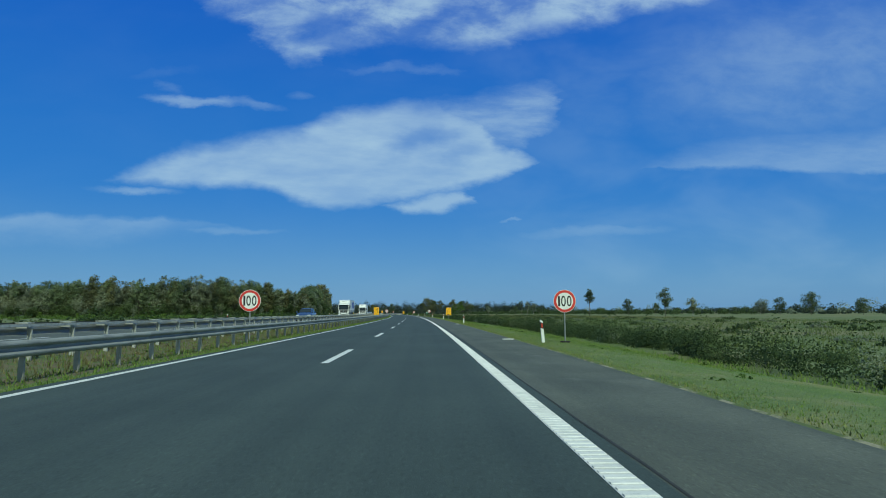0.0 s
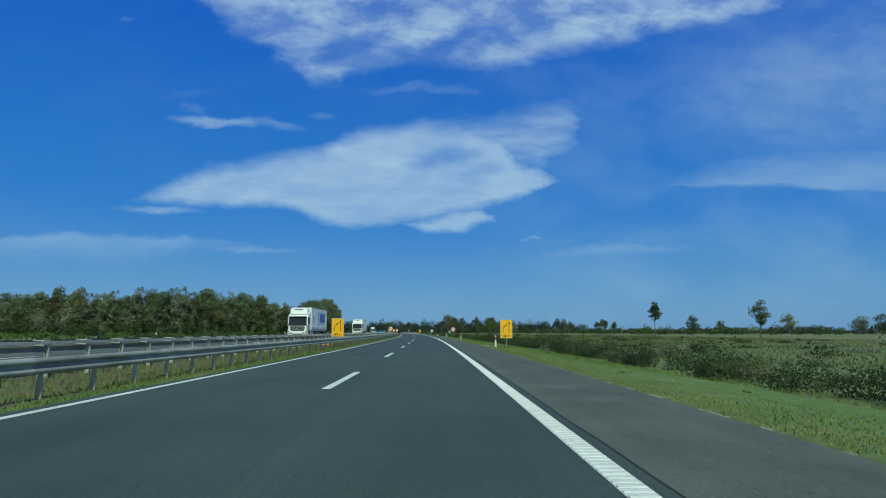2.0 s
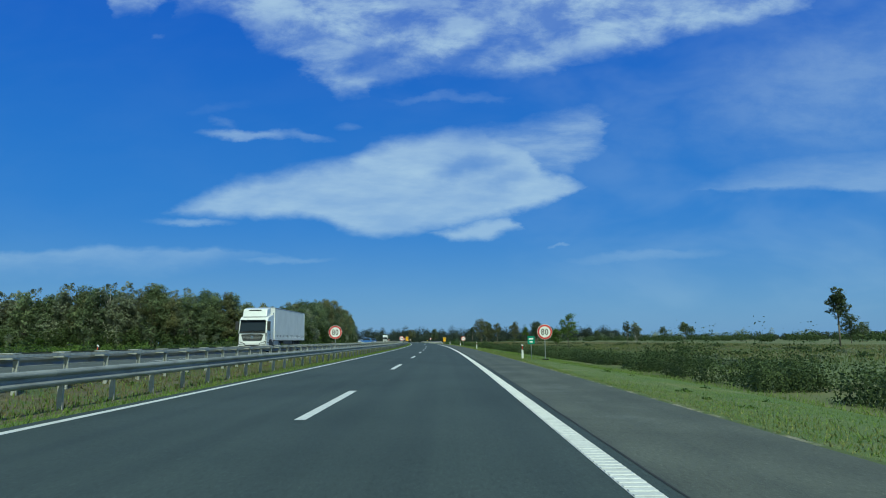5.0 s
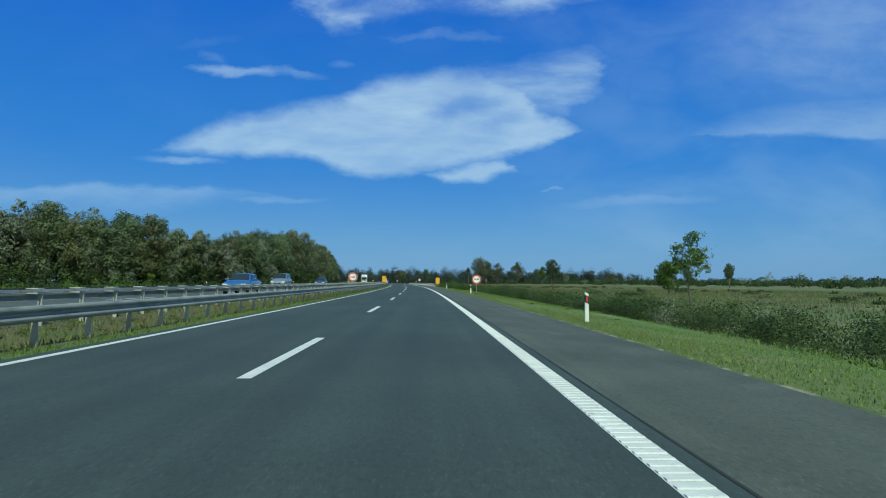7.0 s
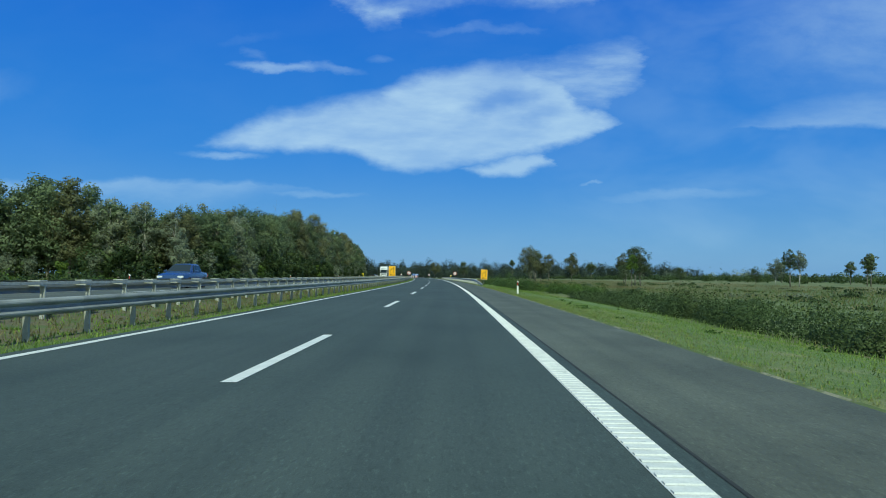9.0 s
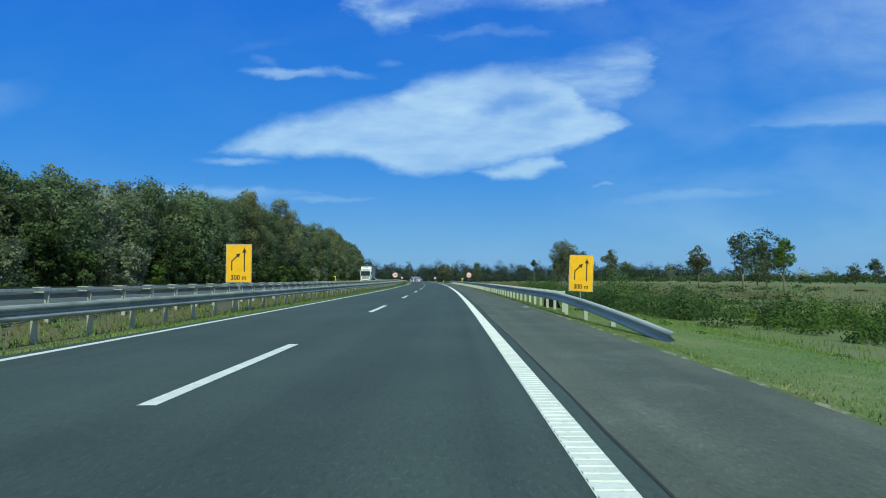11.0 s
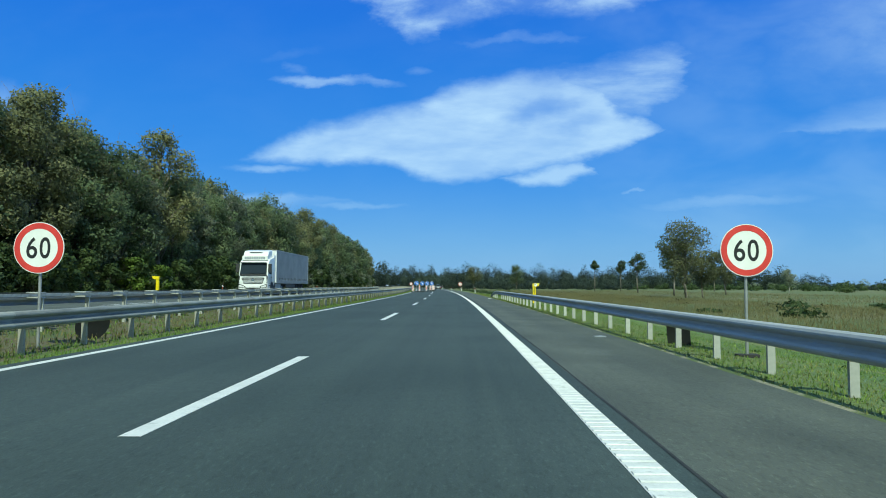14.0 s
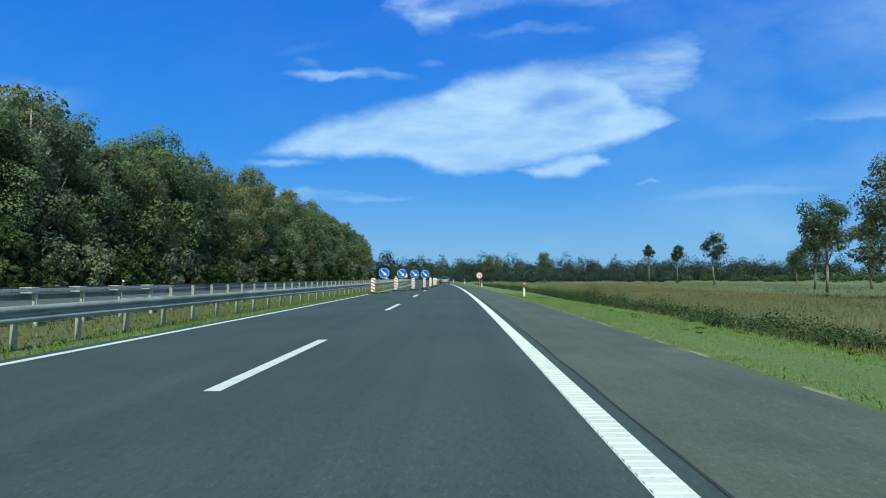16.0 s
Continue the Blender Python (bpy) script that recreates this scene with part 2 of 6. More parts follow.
# ---- materials ----
def material(name, dark, light, scale=4.0, rough=0.7, metal=0.0, bump=0.0, fine=None, grain=0.25, stain=None, stain_scale=0.4,
             stain_at=(0.5, 0.7), stretch=(1, 1, 1), leaf=False, vary=0.0, coat=0.0, bump_scale=None, island=False, lane=False):
    """Two scales of noise between two colours; a third colour as stains of their own shape; fine relief."""
    m = bpy.data.materials.new(name)
    m.use_nodes = True
    m.node_tree.nodes.clear()
    n = Nodes(m.node_tree)
    at = n.mapping(n.add("ShaderNodeTexCoord").outputs["UV" if lane else "Object"], scale=stretch)
    fine = fine or scale * 9
    broad, small = n.noise(at, scale, 3.0), n.noise(at, fine, 5.0, 0.65)
    fac = n.math("ADD", n.math("MULTIPLY", broad, 1 - grain), n.math("MULTIPLY", small, grain))
    colour = n.mix(n.span(fac, 0.32, 0.68), (*dark, 1), (*light, 1))
    if stain:
        spots = n.noise(at, stain_scale, 5.0, 0.6)
        colour = n.mix(n.span(spots, *stain_at), colour, (*stain, 1))
    if lane:
        # traffic wears long streaks along the lanes, and coarse stones show in the surface
        tracks = n.noise(n.mapping(at, scale=(1.1, 0.012, 1)), 1.6, 3.0)
        colour = n.mix(n.span(tracks, 0.35, 0.65), colour, n.mix(1.0, colour, (0.80, 0.82, 0.84, 1), "MULTIPLY"))
        stones = n.noise(n.mapping(at, scale=(1, 0.45, 1)), 30.0, 3.0, 0.8)
        colour = n.mix(n.span(stones, 0.54, 0.66, 0.0, 0.62), colour, n.mix(1.0, colour, (1.75, 1.75, 1.7, 1), "MULTIPLY"))
        pits = n.noise(n.mapping(at, (3, 7, 0), 0.0, (1, 0.5, 1)), 20.0, 4.0, 0.75)
        colour = n.mix(n.span(pits, 0.38, 0.50, 0.55, 0.0), colour, n.mix(1.0, colour, (0.62, 0.62, 0.62, 1), "MULTIPLY"))
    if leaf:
        # noise paints single leaves and the shade between them into each spray's colour
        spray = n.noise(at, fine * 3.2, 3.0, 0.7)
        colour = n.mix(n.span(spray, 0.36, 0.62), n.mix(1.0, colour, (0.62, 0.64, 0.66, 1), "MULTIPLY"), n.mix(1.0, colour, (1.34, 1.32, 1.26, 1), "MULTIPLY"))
    if vary:
        own = n.add("ShaderNodeNewGeometry").outputs["Random Per Island"] if island else n.add("ShaderNodeObjectInfo").outputs["Random"]
        tone = n.add("ShaderNodeHueSaturation")
        n.put(tone.inputs["Value"], n.span(own, 0, 1, 1 - vary, 1 + vary, False))
        n.put(tone.inputs["Hue"], n.span(own, 0, 1, 0.5 + 0.03 * vary, 0.5 - 0.04 * vary, False))
        n.link(colour, tone.inputs["Color"])
        colour = tone.outputs["Color"]
    shader = n.add("ShaderNodeBsdfPrincipled")
    n.put(shader.inputs["Base Color"], colour)
    n.put(shader.inputs["Roughness"], n.span(small, 0.2, 0.8, max(rough - 0.12, 0.03), min(rough + 0.12, 1.0)))
    shader.inputs["Metallic"].default_value = metal
    shader.inputs["Coat Weight"].default_value = coat
    if bump:
        relief = n.add("ShaderNodeBump")
        relief.inputs["Strength"].default_value, relief.inputs["Distance"].default_value = 0.8, bump
        n.put(relief.inputs["Height"], n.noise(at, bump_scale or fine, 4.0, 0.6))
        n.link(relief.outputs[0], shader.inputs["Normal"])
    out = shader.outputs[0]
    if leaf:
        shader.inputs["Specular IOR Level"].default_value = 0.25
        thin = n.add("ShaderNodeBsdfTranslucent")
        n.put(thin.inputs["Color"], n.mix(0.5, colour, (*[c * 1.3 for c in light], 1)))
        both = n.add("ShaderNodeMixShader")
        both.inputs[0].default_value = 0.40
        n.link(out, both.inputs[1])
        n.link(thin.outputs[0], both.inputs[2])
        out = both.outputs[0]
    n.link(out, n.add("ShaderNodeOutputMaterial").inputs[0])
    return m


def glass_material(name):
    m = bpy.data.materials.new(name)
    m.use_nodes = True
    shader = m.node_tree.nodes["Principled BSDF"]
    shader.inputs["Base Color"].default_value = (0.018, 0.024, 0.028, 1)
    shader.inputs["Roughness"].default_value = 0.08
    shader.inputs["Specular IOR Level"].default_value = 0.55
    return m


ASPHALT = material("asphalt", (0.031, 0.046, 0.042), (0.050, 0.069, 0.063), 0.35, 0.85, bump=0.004, fine=60, grain=0.4,
                   stain=(0.054, 0.072, 0.066), stain_scale=0.12, stain_at=(0.5, 0.75), stretch=(1, 0.6, 1), bump_scale=90, lane=True)
SHOULDER = material("worn_asphalt", (0.059, 0.067, 0.054), (0.104, 0.115, 0.092), 0.6, 0.9, bump=0.006, fine=45, grain=0.45,
                    stain=(0.122, 0.134, 0.114), stain_scale=0.5, stain_at=(0.55, 0.75), stretch=(1, 0.7, 1), bump_scale=70, lane=True)
PAINT = material("road_paint", (0.54, 0.545, 0.52), (0.71, 0.71, 0.68), 3.0, 0.6, fine=40, grain=0.5, stain=(0.42, 0.43, 0.41), stain_scale=9,
                 stain_at=(0.58, 0.75), bump=0.002)
TAR = material("tar_seam", (0.016, 0.018, 0.016), (0.030, 0.032, 0.029), 2, 0.85, bump=0.002)
SOIL = material("field_ground", (0.070, 0.104, 0.025), (0.128, 0.152, 0.049), 0.05, 0.95, bump=0.06, fine=1.1, grain=0.5, stain=(0.165, 0.152, 0.068),
                stain_scale=0.03, stain_at=(0.46, 0.64), bump_scale=4)
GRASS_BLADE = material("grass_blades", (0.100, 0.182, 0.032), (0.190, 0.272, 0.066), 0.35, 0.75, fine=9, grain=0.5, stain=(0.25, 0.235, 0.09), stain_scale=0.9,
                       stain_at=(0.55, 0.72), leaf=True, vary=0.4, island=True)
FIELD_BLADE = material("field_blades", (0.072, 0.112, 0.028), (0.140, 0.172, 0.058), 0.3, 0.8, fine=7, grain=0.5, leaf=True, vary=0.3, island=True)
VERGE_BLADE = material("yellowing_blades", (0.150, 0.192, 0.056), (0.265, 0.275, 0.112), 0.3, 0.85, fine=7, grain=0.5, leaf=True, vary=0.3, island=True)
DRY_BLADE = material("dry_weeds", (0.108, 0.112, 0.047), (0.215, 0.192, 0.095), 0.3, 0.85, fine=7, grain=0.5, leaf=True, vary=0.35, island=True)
ZINC = material("weathered_zinc", (0.22, 0.23, 0.225), (0.33, 0.34, 0.33), 1.2, 0.55, metal=0.25, fine=22, grain=0.4, stain=(0.17, 0.175, 0.165), stain_scale=1.7,
                stain_at=(0.52, 0.72), vary=0.12, stretch=(1, 0.3, 1))
NEW_ZINC = material("new_zinc", (0.35, 0.36, 0.345), (0.46, 0.47, 0.45), 1.2, 0.6, metal=0.1, fine=22, grain=0.4, stain=(0.27, 0.275, 0.26), stain_scale=1.7,
                    stain_at=(0.55, 0.75), vary=0.08, stretch=(1, 0.3, 1))
ZINC_POST = material("zinc_post", (0.29, 0.285, 0.245), (0.42, 0.41, 0.355), 3, 0.65, metal=0.2, fine=30, stain=(0.15, 0.135, 0.11), stain_scale=5, vary=0.15)
DULL_ZINC = material("dusty_zinc", (0.23, 0.24, 0.215), (0.35, 0.355, 0.32), 1.2, 0.58, metal=0.15, fine=22, grain=0.4, stain=(0.11, 0.115, 0.10), stain_scale=1.7,
                     stain_at=(0.5, 0.72), vary=0.15, stretch=(1, 0.3, 1))
PALE_POST = material("new_zinc_post", (0.36, 0.37, 0.345), (0.50, 0.505, 0.47), 3, 0.6, metal=0.2, fine=30, stain=(0.28, 0.27, 0.24), stain_scale=5, vary=0.1)
BARK = material("bark", (0.10, 0.085, 0.065), (0.21, 0.19, 0.155), 2.5, 0.9, bump=0.02, fine=14, stretch=(1, 1, 0.25))
BIRCH = material("pale_bark", (0.28, 0.27, 0.23), (0.46, 0.44, 0.39), 2.0, 0.85, bump=0.01, fine=11, stain=(0.09, 0.08, 0.07), stain_scale=3, stretch=(1, 1, 1.6))


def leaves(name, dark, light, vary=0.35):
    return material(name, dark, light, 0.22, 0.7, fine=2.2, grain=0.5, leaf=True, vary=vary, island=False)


# the wood's haze is in these three colours: raised, and bluer for the oak
LEAF_OAK = leaves("hazed_oak_leaves", (0.087, 0.127, 0.064), (0.197, 0.244, 0.129))
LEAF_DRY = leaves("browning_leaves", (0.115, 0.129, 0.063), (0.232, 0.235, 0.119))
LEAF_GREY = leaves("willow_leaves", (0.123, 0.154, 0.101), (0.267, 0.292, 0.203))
LEAF_BRIGHT = leaves("fresh_leaves", (0.060, 0.115, 0.020), (0.140, 0.205, 0.045))
LEAF_GREEN = leaves("green_bush_leaves", (0.048, 0.090, 0.024), (0.115, 0.165, 0.052))
LEAF_FIELD = leaves("field_oak_leaves", (0.062, 0.092, 0.044), (0.138, 0.172, 0.086))
LEAF_RUSSET = leaves("field_browning_leaves", (0.074, 0.086, 0.042), (0.152, 0.158, 0.080))
# the far leaves' bluish lift is haze mixed into their colour
LEAF_FAR_HAZE = leaves("hazed_far_leaves", (0.044, 0.064, 0.048), (0.088, 0.112, 0.082))
LEAF_BUSH = leaves("bush_leaves", (0.032, 0.058, 0.019), (0.084, 0.117, 0.044))
SIGN_WHITE = material("sign_white", (0.74, 0.75, 0.73), (0.82, 0.83, 0.81), 4, 0.4, fine=20, coat=0.2)
SIGN_RED = material("sign_red", (0.52, 0.035, 0.03), (0.62, 0.05, 0.04), 4, 0.42, fine=20, coat=0.2)
SIGN_BLACK = material("sign_black", (0.012, 0.012, 0.013), (0.022, 0.022, 0.023), 4, 0.45)
SIGN_YELLOW = material("sign_yellow", (0.80, 0.40, 0.008), (0.88, 0.47, 0.012), 3, 0.42, fine=20, coat=0.15)
SIGN_BLUE = material("sign_blue", (0.008, 0.10, 0.48), (0.012, 0.14, 0.58), 3, 0.4, coat=0.2)
SIGN_GREY = material("sign_back", (0.30, 0.31, 0.31), (0.42, 0.42, 0.42), 3, 0.5, metal=0.5)
SOS_YELLOW = material("sos_yellow", (0.74, 0.56, 0.01), (0.83, 0.65, 0.015), 2, 0.45, coat=0.2)
RUBBER = material("rubber", (0.018, 0.018, 0.018), (0.035, 0.034, 0.033), 5, 0.85, bump=0.003)
PLASTIC_WHITE = material("white_plastic", (0.70, 0.71, 0.69), (0.82, 0.82, 0.80), 3, 0.5, fine=18, stain=(0.5, 0.5, 0.46), stain_scale=6, stain_at=(0.6, 0.8))
REFLECTOR = material("red_reflector", (0.50, 0.05, 0.025), (0.62, 0.08, 0.035), 9, 0.25, coat=0.5)
GLASS = glass_material("vehicle_glass")
CHROME = material("bright_metal", (0.55, 0.55, 0.55), (0.68, 0.68, 0.68), 5, 0.22, metal=1.0)
LAMP_GLASS = material("lamp_glass", (0.55, 0.57, 0.58), (0.75, 0.77, 0.78), 12, 0.15, coat=0.8)
LAMP_RED = material("tail_lamp", (0.30, 0.012, 0.010), (0.42, 0.02, 0.014), 12, 0.2, coat=0.6)
LAMP_AMBER = material("amber_lamp", (0.75, 0.32, 0.01), (0.85, 0.42, 0.02), 12, 0.25, coat=0.5)
TRUCK_WHITE = material("truck_white", (0.70, 0.71, 0.71), (0.79, 0.80, 0.80), 1.1, 0.35, fine=14, coat=0.5, stain=(0.55, 0.55, 0.53), stain_scale=1.3, stain_at=(0.6, 0.8))
CURTAIN_WHITE = material("white_tarpaulin", (0.70, 0.71, 0.70), (0.79, 0.80, 0.79), 0.8, 0.5, fine=8, bump=0.01, bump_scale=1.4)
CURTAIN_GREY = material("grey_tarpaulin", (0.20, 0.215, 0.225), (0.27, 0.285, 0.295), 0.8, 0.5, fine=8, bump=0.01, bump_scale=1.4)
CHASSIS = material("chassis", (0.020, 0.021, 0.023), (0.040, 0.041, 0.042), 2, 0.65)
LOGO_BLUE = material("logo_blue", (0.015, 0.055, 0.34), (0.02, 0.075, 0.42), 2, 0.5)
LETTER_PALE = material("pale_metal", (0.50, 0.51, 0.52), (0.60, 0.61, 0.62), 5, 0.4, metal=0.3)
LETTER_GREY = material("letter_grey", (0.22, 0.25, 0.30), (0.30, 0.33, 0.37), 5, 0.5)


def car_paint(name, c, metal=0.45):
    return material(name, tuple(v * 0.92 for v in c), c, 1.5, 0.3, metal=metal, fine=40, grain=0.2, coat=0.8)


# ---- the road's line ----
K0, K1, S_END = 1.80986549e-04, 2.33969545e-07, 720.0
_s = np.arange(-800.0, 3600.0, 1.0)
_k = K0 + K1 * np.clip(_s, 0.0, S_END)
_p = np.concatenate([[0.0], np.cumsum((_k[1:] + _k[:-1]) / 2)])
_p -= np.interp(0.0, _s, _p)
_x = np.concatenate([[0.0], np.cumsum(-np.sin((_p[1:] + _p[:-1]) / 2))])
_y = np.concatenate([[0.0], np.cumsum(np.cos((_p[1:] + _p[:-1]) / 2))])
_x -= np.interp(0.0, _s, _x)
_y -= np.interp(0.0, _s, _y)


def along(s, d):
    """World x, y and heading at s metres along the lane line and d metres to its right."""
    p = np.interp(s, _s, _p)
    return np.interp(s, _s, _x) + d * np.cos(p), np.interp(s, _s, _y) + d * np.sin(p), p


def stand(s, d, z=0.0, turn=0.0):
    """A pose at a place by the road whose local y axis runs along the road."""
    x, y, p = along(s, d)
    return pose(float(x), float(y), z, 0, 0, math.degrees(float(p)) + turn)


MEDIAN = -6.25   # the middle between the carriageways
OPP_Z = 0.32     # the other carriageway lies a little higher


def ground_height(s, d):
    """The height of the open ground; a verge, a shallow ditch and flat fields."""
    d = np.asarray(d, float)
    right = np.interp(d, [-30, 3, 6.3, 6.45, 6.52, 7.2, 8.6, 11.5, 14.0, 16, 60], [-0.3, -0.3, -0.06, -0.037, -0.022, -0.04, -0.14, -0.55, -1.0, -1.2, -1.5])
    left = np.interp(d, [-200, -45, -26, -23.5, -20.4, -19.2, -18.2, -9.2, -8.4, -6.4, -4.7, -4.0, -3.4], [-0.9, -0.9, -0.7, -0.4, 0.18, 0.25, -0.1, -0.1, 0.22, 0.0, -0.05, -0.05, -0.3])
    return np.where(d > 0, right, left)


# ---- building blocks ----
def mesh_of(name, verts, faces, mat, smooth=False):
    me = bpy.data.meshes.new(name)
    me.from_pydata([tuple(v) for v in verts], [], [tuple(f) for f in faces])
    me.materials.append(mat)
    if smooth:
        me.polygons.foreach_set("use_smooth", [True] * len(me.polygons))
    me.update()
    return me


def quads_mesh(name, cards, mat):
    """cards: corners (n x 4 x 3) and the normals (n x 3) that shade them."""
    corners, normals = np.asarray(cards[0], np.float32), np.asarray(cards[1], np.float32)
    n = len(corners)
    me = bpy.data.meshes.new(name)
    me.vertices.add(n * 4)
    me.vertices.foreach_set("co", corners.reshape(-1))
    me.loops.add(n * 4)
    me.loops.foreach_set("vertex_index", np.arange(n * 4, dtype=np.int32))
    me.polygons.add(n)
    me.polygons.foreach_set("loop_start", np.arange(0, n * 4, 4, dtype=np.int32))
    me.update(calc_edges=True)
    me.normals_split_custom_set_from_vertices(np.repeat(normals, 4, 0))
    me.materials.append(mat)
    return me


def tris_mesh(name, corners, mat, normals):
    """corners: n x 3 x 3; normals (n x 3) shade them."""
    corners = np.asarray(corners, np.float32)
    n = len(corners)
    me = bpy.data.meshes.new(name)
    me.vertices.add(n * 3)
    me.vertices.foreach_set("co", corners.reshape(-1))
    me.loops.add(n * 3)
    me.loops.foreach_set("vertex_index", np.arange(n * 3, dtype=np.int32))
    me.polygons.add(n)
    me.polygons.foreach_set("loop_start", np.arange(0, n * 3, 3, dtype=np.int32))
    me.update(calc_edges=True)
    me.normals_split_custom_set_from_vertices(np.repeat(np.asarray(normals, np.float32), 3, 0))
    me.materials.append(mat)
    return me


def thing(name, m, label, category, group="", kind=""):
    ob = new(name)
    ob.matrix_world = m
    ob.empty_display_size = 0.2
    return tagged(ob, label, category, group, kind)


def part(name, me, parent, label="", m=None):
    ob = new(name, me)
    ob.parent = parent
    if m is not None:
        ob.matrix_local = m
    if label:
        tagged(ob, label)
    return ob


def bm_mesh(name, bm, mat, smooth=False):
    me = bpy.data.meshes.new(name)
    bm.normal_update()
    bm.to_mesh(me)
    bm.free()
    me.materials.append(mat)
    if smooth:
        me.polygons.foreach_set("use_smooth", [True] * len(me.polygons))
    return me


def box(bm, lo, hi, bevel=0.0):
    lo, hi = Vector(lo), Vector(hi)
    made = bmesh.ops.create_cube(bm, size=1.0, matrix=Matrix.Translation((lo + hi) / 2) @ Matrix.Diagonal((*(hi - lo), 1)))
    if bevel:
        edges = list({e for v in made["verts"] for e in v.link_edges})
        bmesh.ops.bevel(bm, geom=edges, offset=bevel, segments=2, affect="EDGES", profile=0.5)


def box_mesh(name, lo, hi, mat, bevel=0.0):
    bm = bmesh.new()
    box(bm, lo, hi, bevel)
    return bm_mesh(name, bm, mat)


def rod(bm, a, b, r0, r1=None, sides=10):
    a, b = Vector(a), Vector(b)
    way = b - a
    turn = way.to_track_quat("Z", "Y").to_matrix().to_4x4()
    bmesh.ops.create_cone(bm, cap_ends=True, segments=sides, radius1=r0, radius2=r0 if r1 is None else r1, depth=way.length,
                          matrix=Matrix.Translation((a + b) / 2) @ turn)


def rod_mesh(name, a, b, r, mat, sides=10, r1=None):
    bm = bmesh.new()
    rod(bm, a, b, r, r1, sides)
    return bm_mesh(name, bm, mat)


def prism(name, outline, y0, y1, mat, bevel=0.0):
    """An outline in x, z pushed from y0 to y1."""
    bm = bmesh.new()
    a = [bm.verts.new((x, y0, z)) for x, z in outline]
    b = [bm.verts.new((x, y1, z)) for x, z in outline]
    bm.faces.new(a)
    bm.faces.new(b[::-1])
    for i in range(len(a)):
        j = (i + 1) % len(a)
        bm.faces.new((a[j], a[i], b[i], b[j]))
    bmesh.ops.recalc_face_normals(bm, faces=bm.faces)
    if bevel:
        bmesh.ops.bevel(bm, geom=list(bm.edges), offset=bevel, segments=2, affect="EDGES", profile=0.5)
    return bm_mesh(name, bm, mat)


def ring_outline(r, n=48, x=0.0, z=0.0):
    return [(x + r * math.cos(2 * math.pi * i / n), z + r * math.sin(2 * math.pi * i / n)) for i in range(n)]


def annulus(name, r0, r1, y0, y1, mat, n=48):
    bm = bmesh.new()
    rows = [[bm.verts.new((x, y, z)) for x, z in ring_outline(r, n)] for r, y in ((r0, y0), (r1, y0), (r1, y1), (r0, y1))]
    for k in range(4):
        a, b = rows[k], rows[(k + 1) % 4]
        for i in range(n):
            j = (i + 1) % n
            bm.faces.new((a[i], a[j], b[j], b[i]))
    bmesh.ops.recalc_face_normals(bm, faces=bm.faces)
    return bm_mesh(name, bm, mat)


def words(name, text, height, mat, squeeze=1.0, depth=0.002, bold=0.0, width=0.0):
    """Flat letters in the x, z plane that face -y, centred."""
    curve = bpy.data.curves.new(name, "FONT")
    curve.body, curve.align_x, curve.align_y = text, "CENTER", "CENTER"
    curve.size, curve.extrude, curve.offset = height / 0.70, depth, bold
    ob = bpy.data.objects.new(name, curve)
    scene.collection.objects.link(ob)
    bpy.context.view_layer.update()
    me = bpy.data.meshes.new_from_object(ob.evaluated_get(bpy.context.evaluated_depsgraph_get()))
    bpy.data.objects.remove(ob)
    bpy.data.curves.remove(curve)
    me.transform(Matrix.Rotation(radians(90), 4, "X") @ Matrix.Diagonal((squeeze, 1, 1, 1)))
    zs = [v.co.z for v in me.vertices]
    xs = [v.co.x for v in me.vertices]
    me.transform(Matrix.Translation((-(max(xs) + min(xs)) / 2, 0, -(max(zs) + min(zs)) / 2)))
    if width:
        me.transform(Matrix.Diagonal((width / (max(xs) - min(xs)), 1, 1, 1)))
    me.materials.clear()
    me.materials.append(mat)
    return me


def sweep(name, profile, s0, s1, mat, step=5.0, z_of=None, closed=False):
    """A cross section (d, z) swept along the road. Vertices are in world axes."""
    ss = np.arange(s0, s1 + step * 0.5, step)
    ss[-1] = s1
    k = len(profile)
    verts, faces = [], []
    for s in ss:
        for d, z in profile:
            x, y, _ = along(s, d)
            verts.append((float(x), float(y), z))
    for i in range(len(ss) - 1):
        for j in range(k if closed else k - 1):
            a, b = i * k + j, i * k + (j + 1) % k
            faces.append((a, b, b + k, a + k))
    if closed:
        faces += [tuple(range(k))[::-1], tuple(range((len(ss) - 1) * k, len(ss) * k))]
    me = mesh_of(name, verts, faces, mat)
    place = np.array([(d, s) for s in ss for d, z in profile], np.float32)
    corner = np.empty(len(me.loops), np.int32)
    me.loops.foreach_get("vertex_index", corner)
    me.uv_layers.new(name="along").data.foreach_set("uv", place[corner].reshape(-1))
    return me


def setting(name, me, label, category):
    return tagged(new(name, me), label, category, kind="structure")


rng = np.random.default_rng(7)

# ---- ground and carriageways ----
TURF = material("verge_turf", (0.074, 0.132, 0.022), (0.155, 0.215, 0.052), 0.5, 0.95, bump=0.05, fine=13, grain=0.72, stain=(0.22, 0.215, 0.08), stain_scale=0.28,
                stain_at=(0.5, 0.72), bump_scale=40)
MEDIAN_SOIL = material("median_soil", (0.070, 0.068, 0.032), (0.185, 0.150, 0.080), 0.9, 0.95, bump=0.07, fine=11, grain=0.65, stain=(0.085, 0.115, 0.032), stain_scale=0.9,
                       stain_at=(0.44, 0.60), bump_scale=12)
DRY_TURF = material("dry_verge_turf", (0.085, 0.138, 0.030), (0.165, 0.212, 0.062), 0.6, 0.95, bump=0.05, fine=13, grain=0.72, stain=(0.21, 0.215, 0.095), stain_scale=0.5,
                    stain_at=(0.5, 0.7), bump_scale=40)
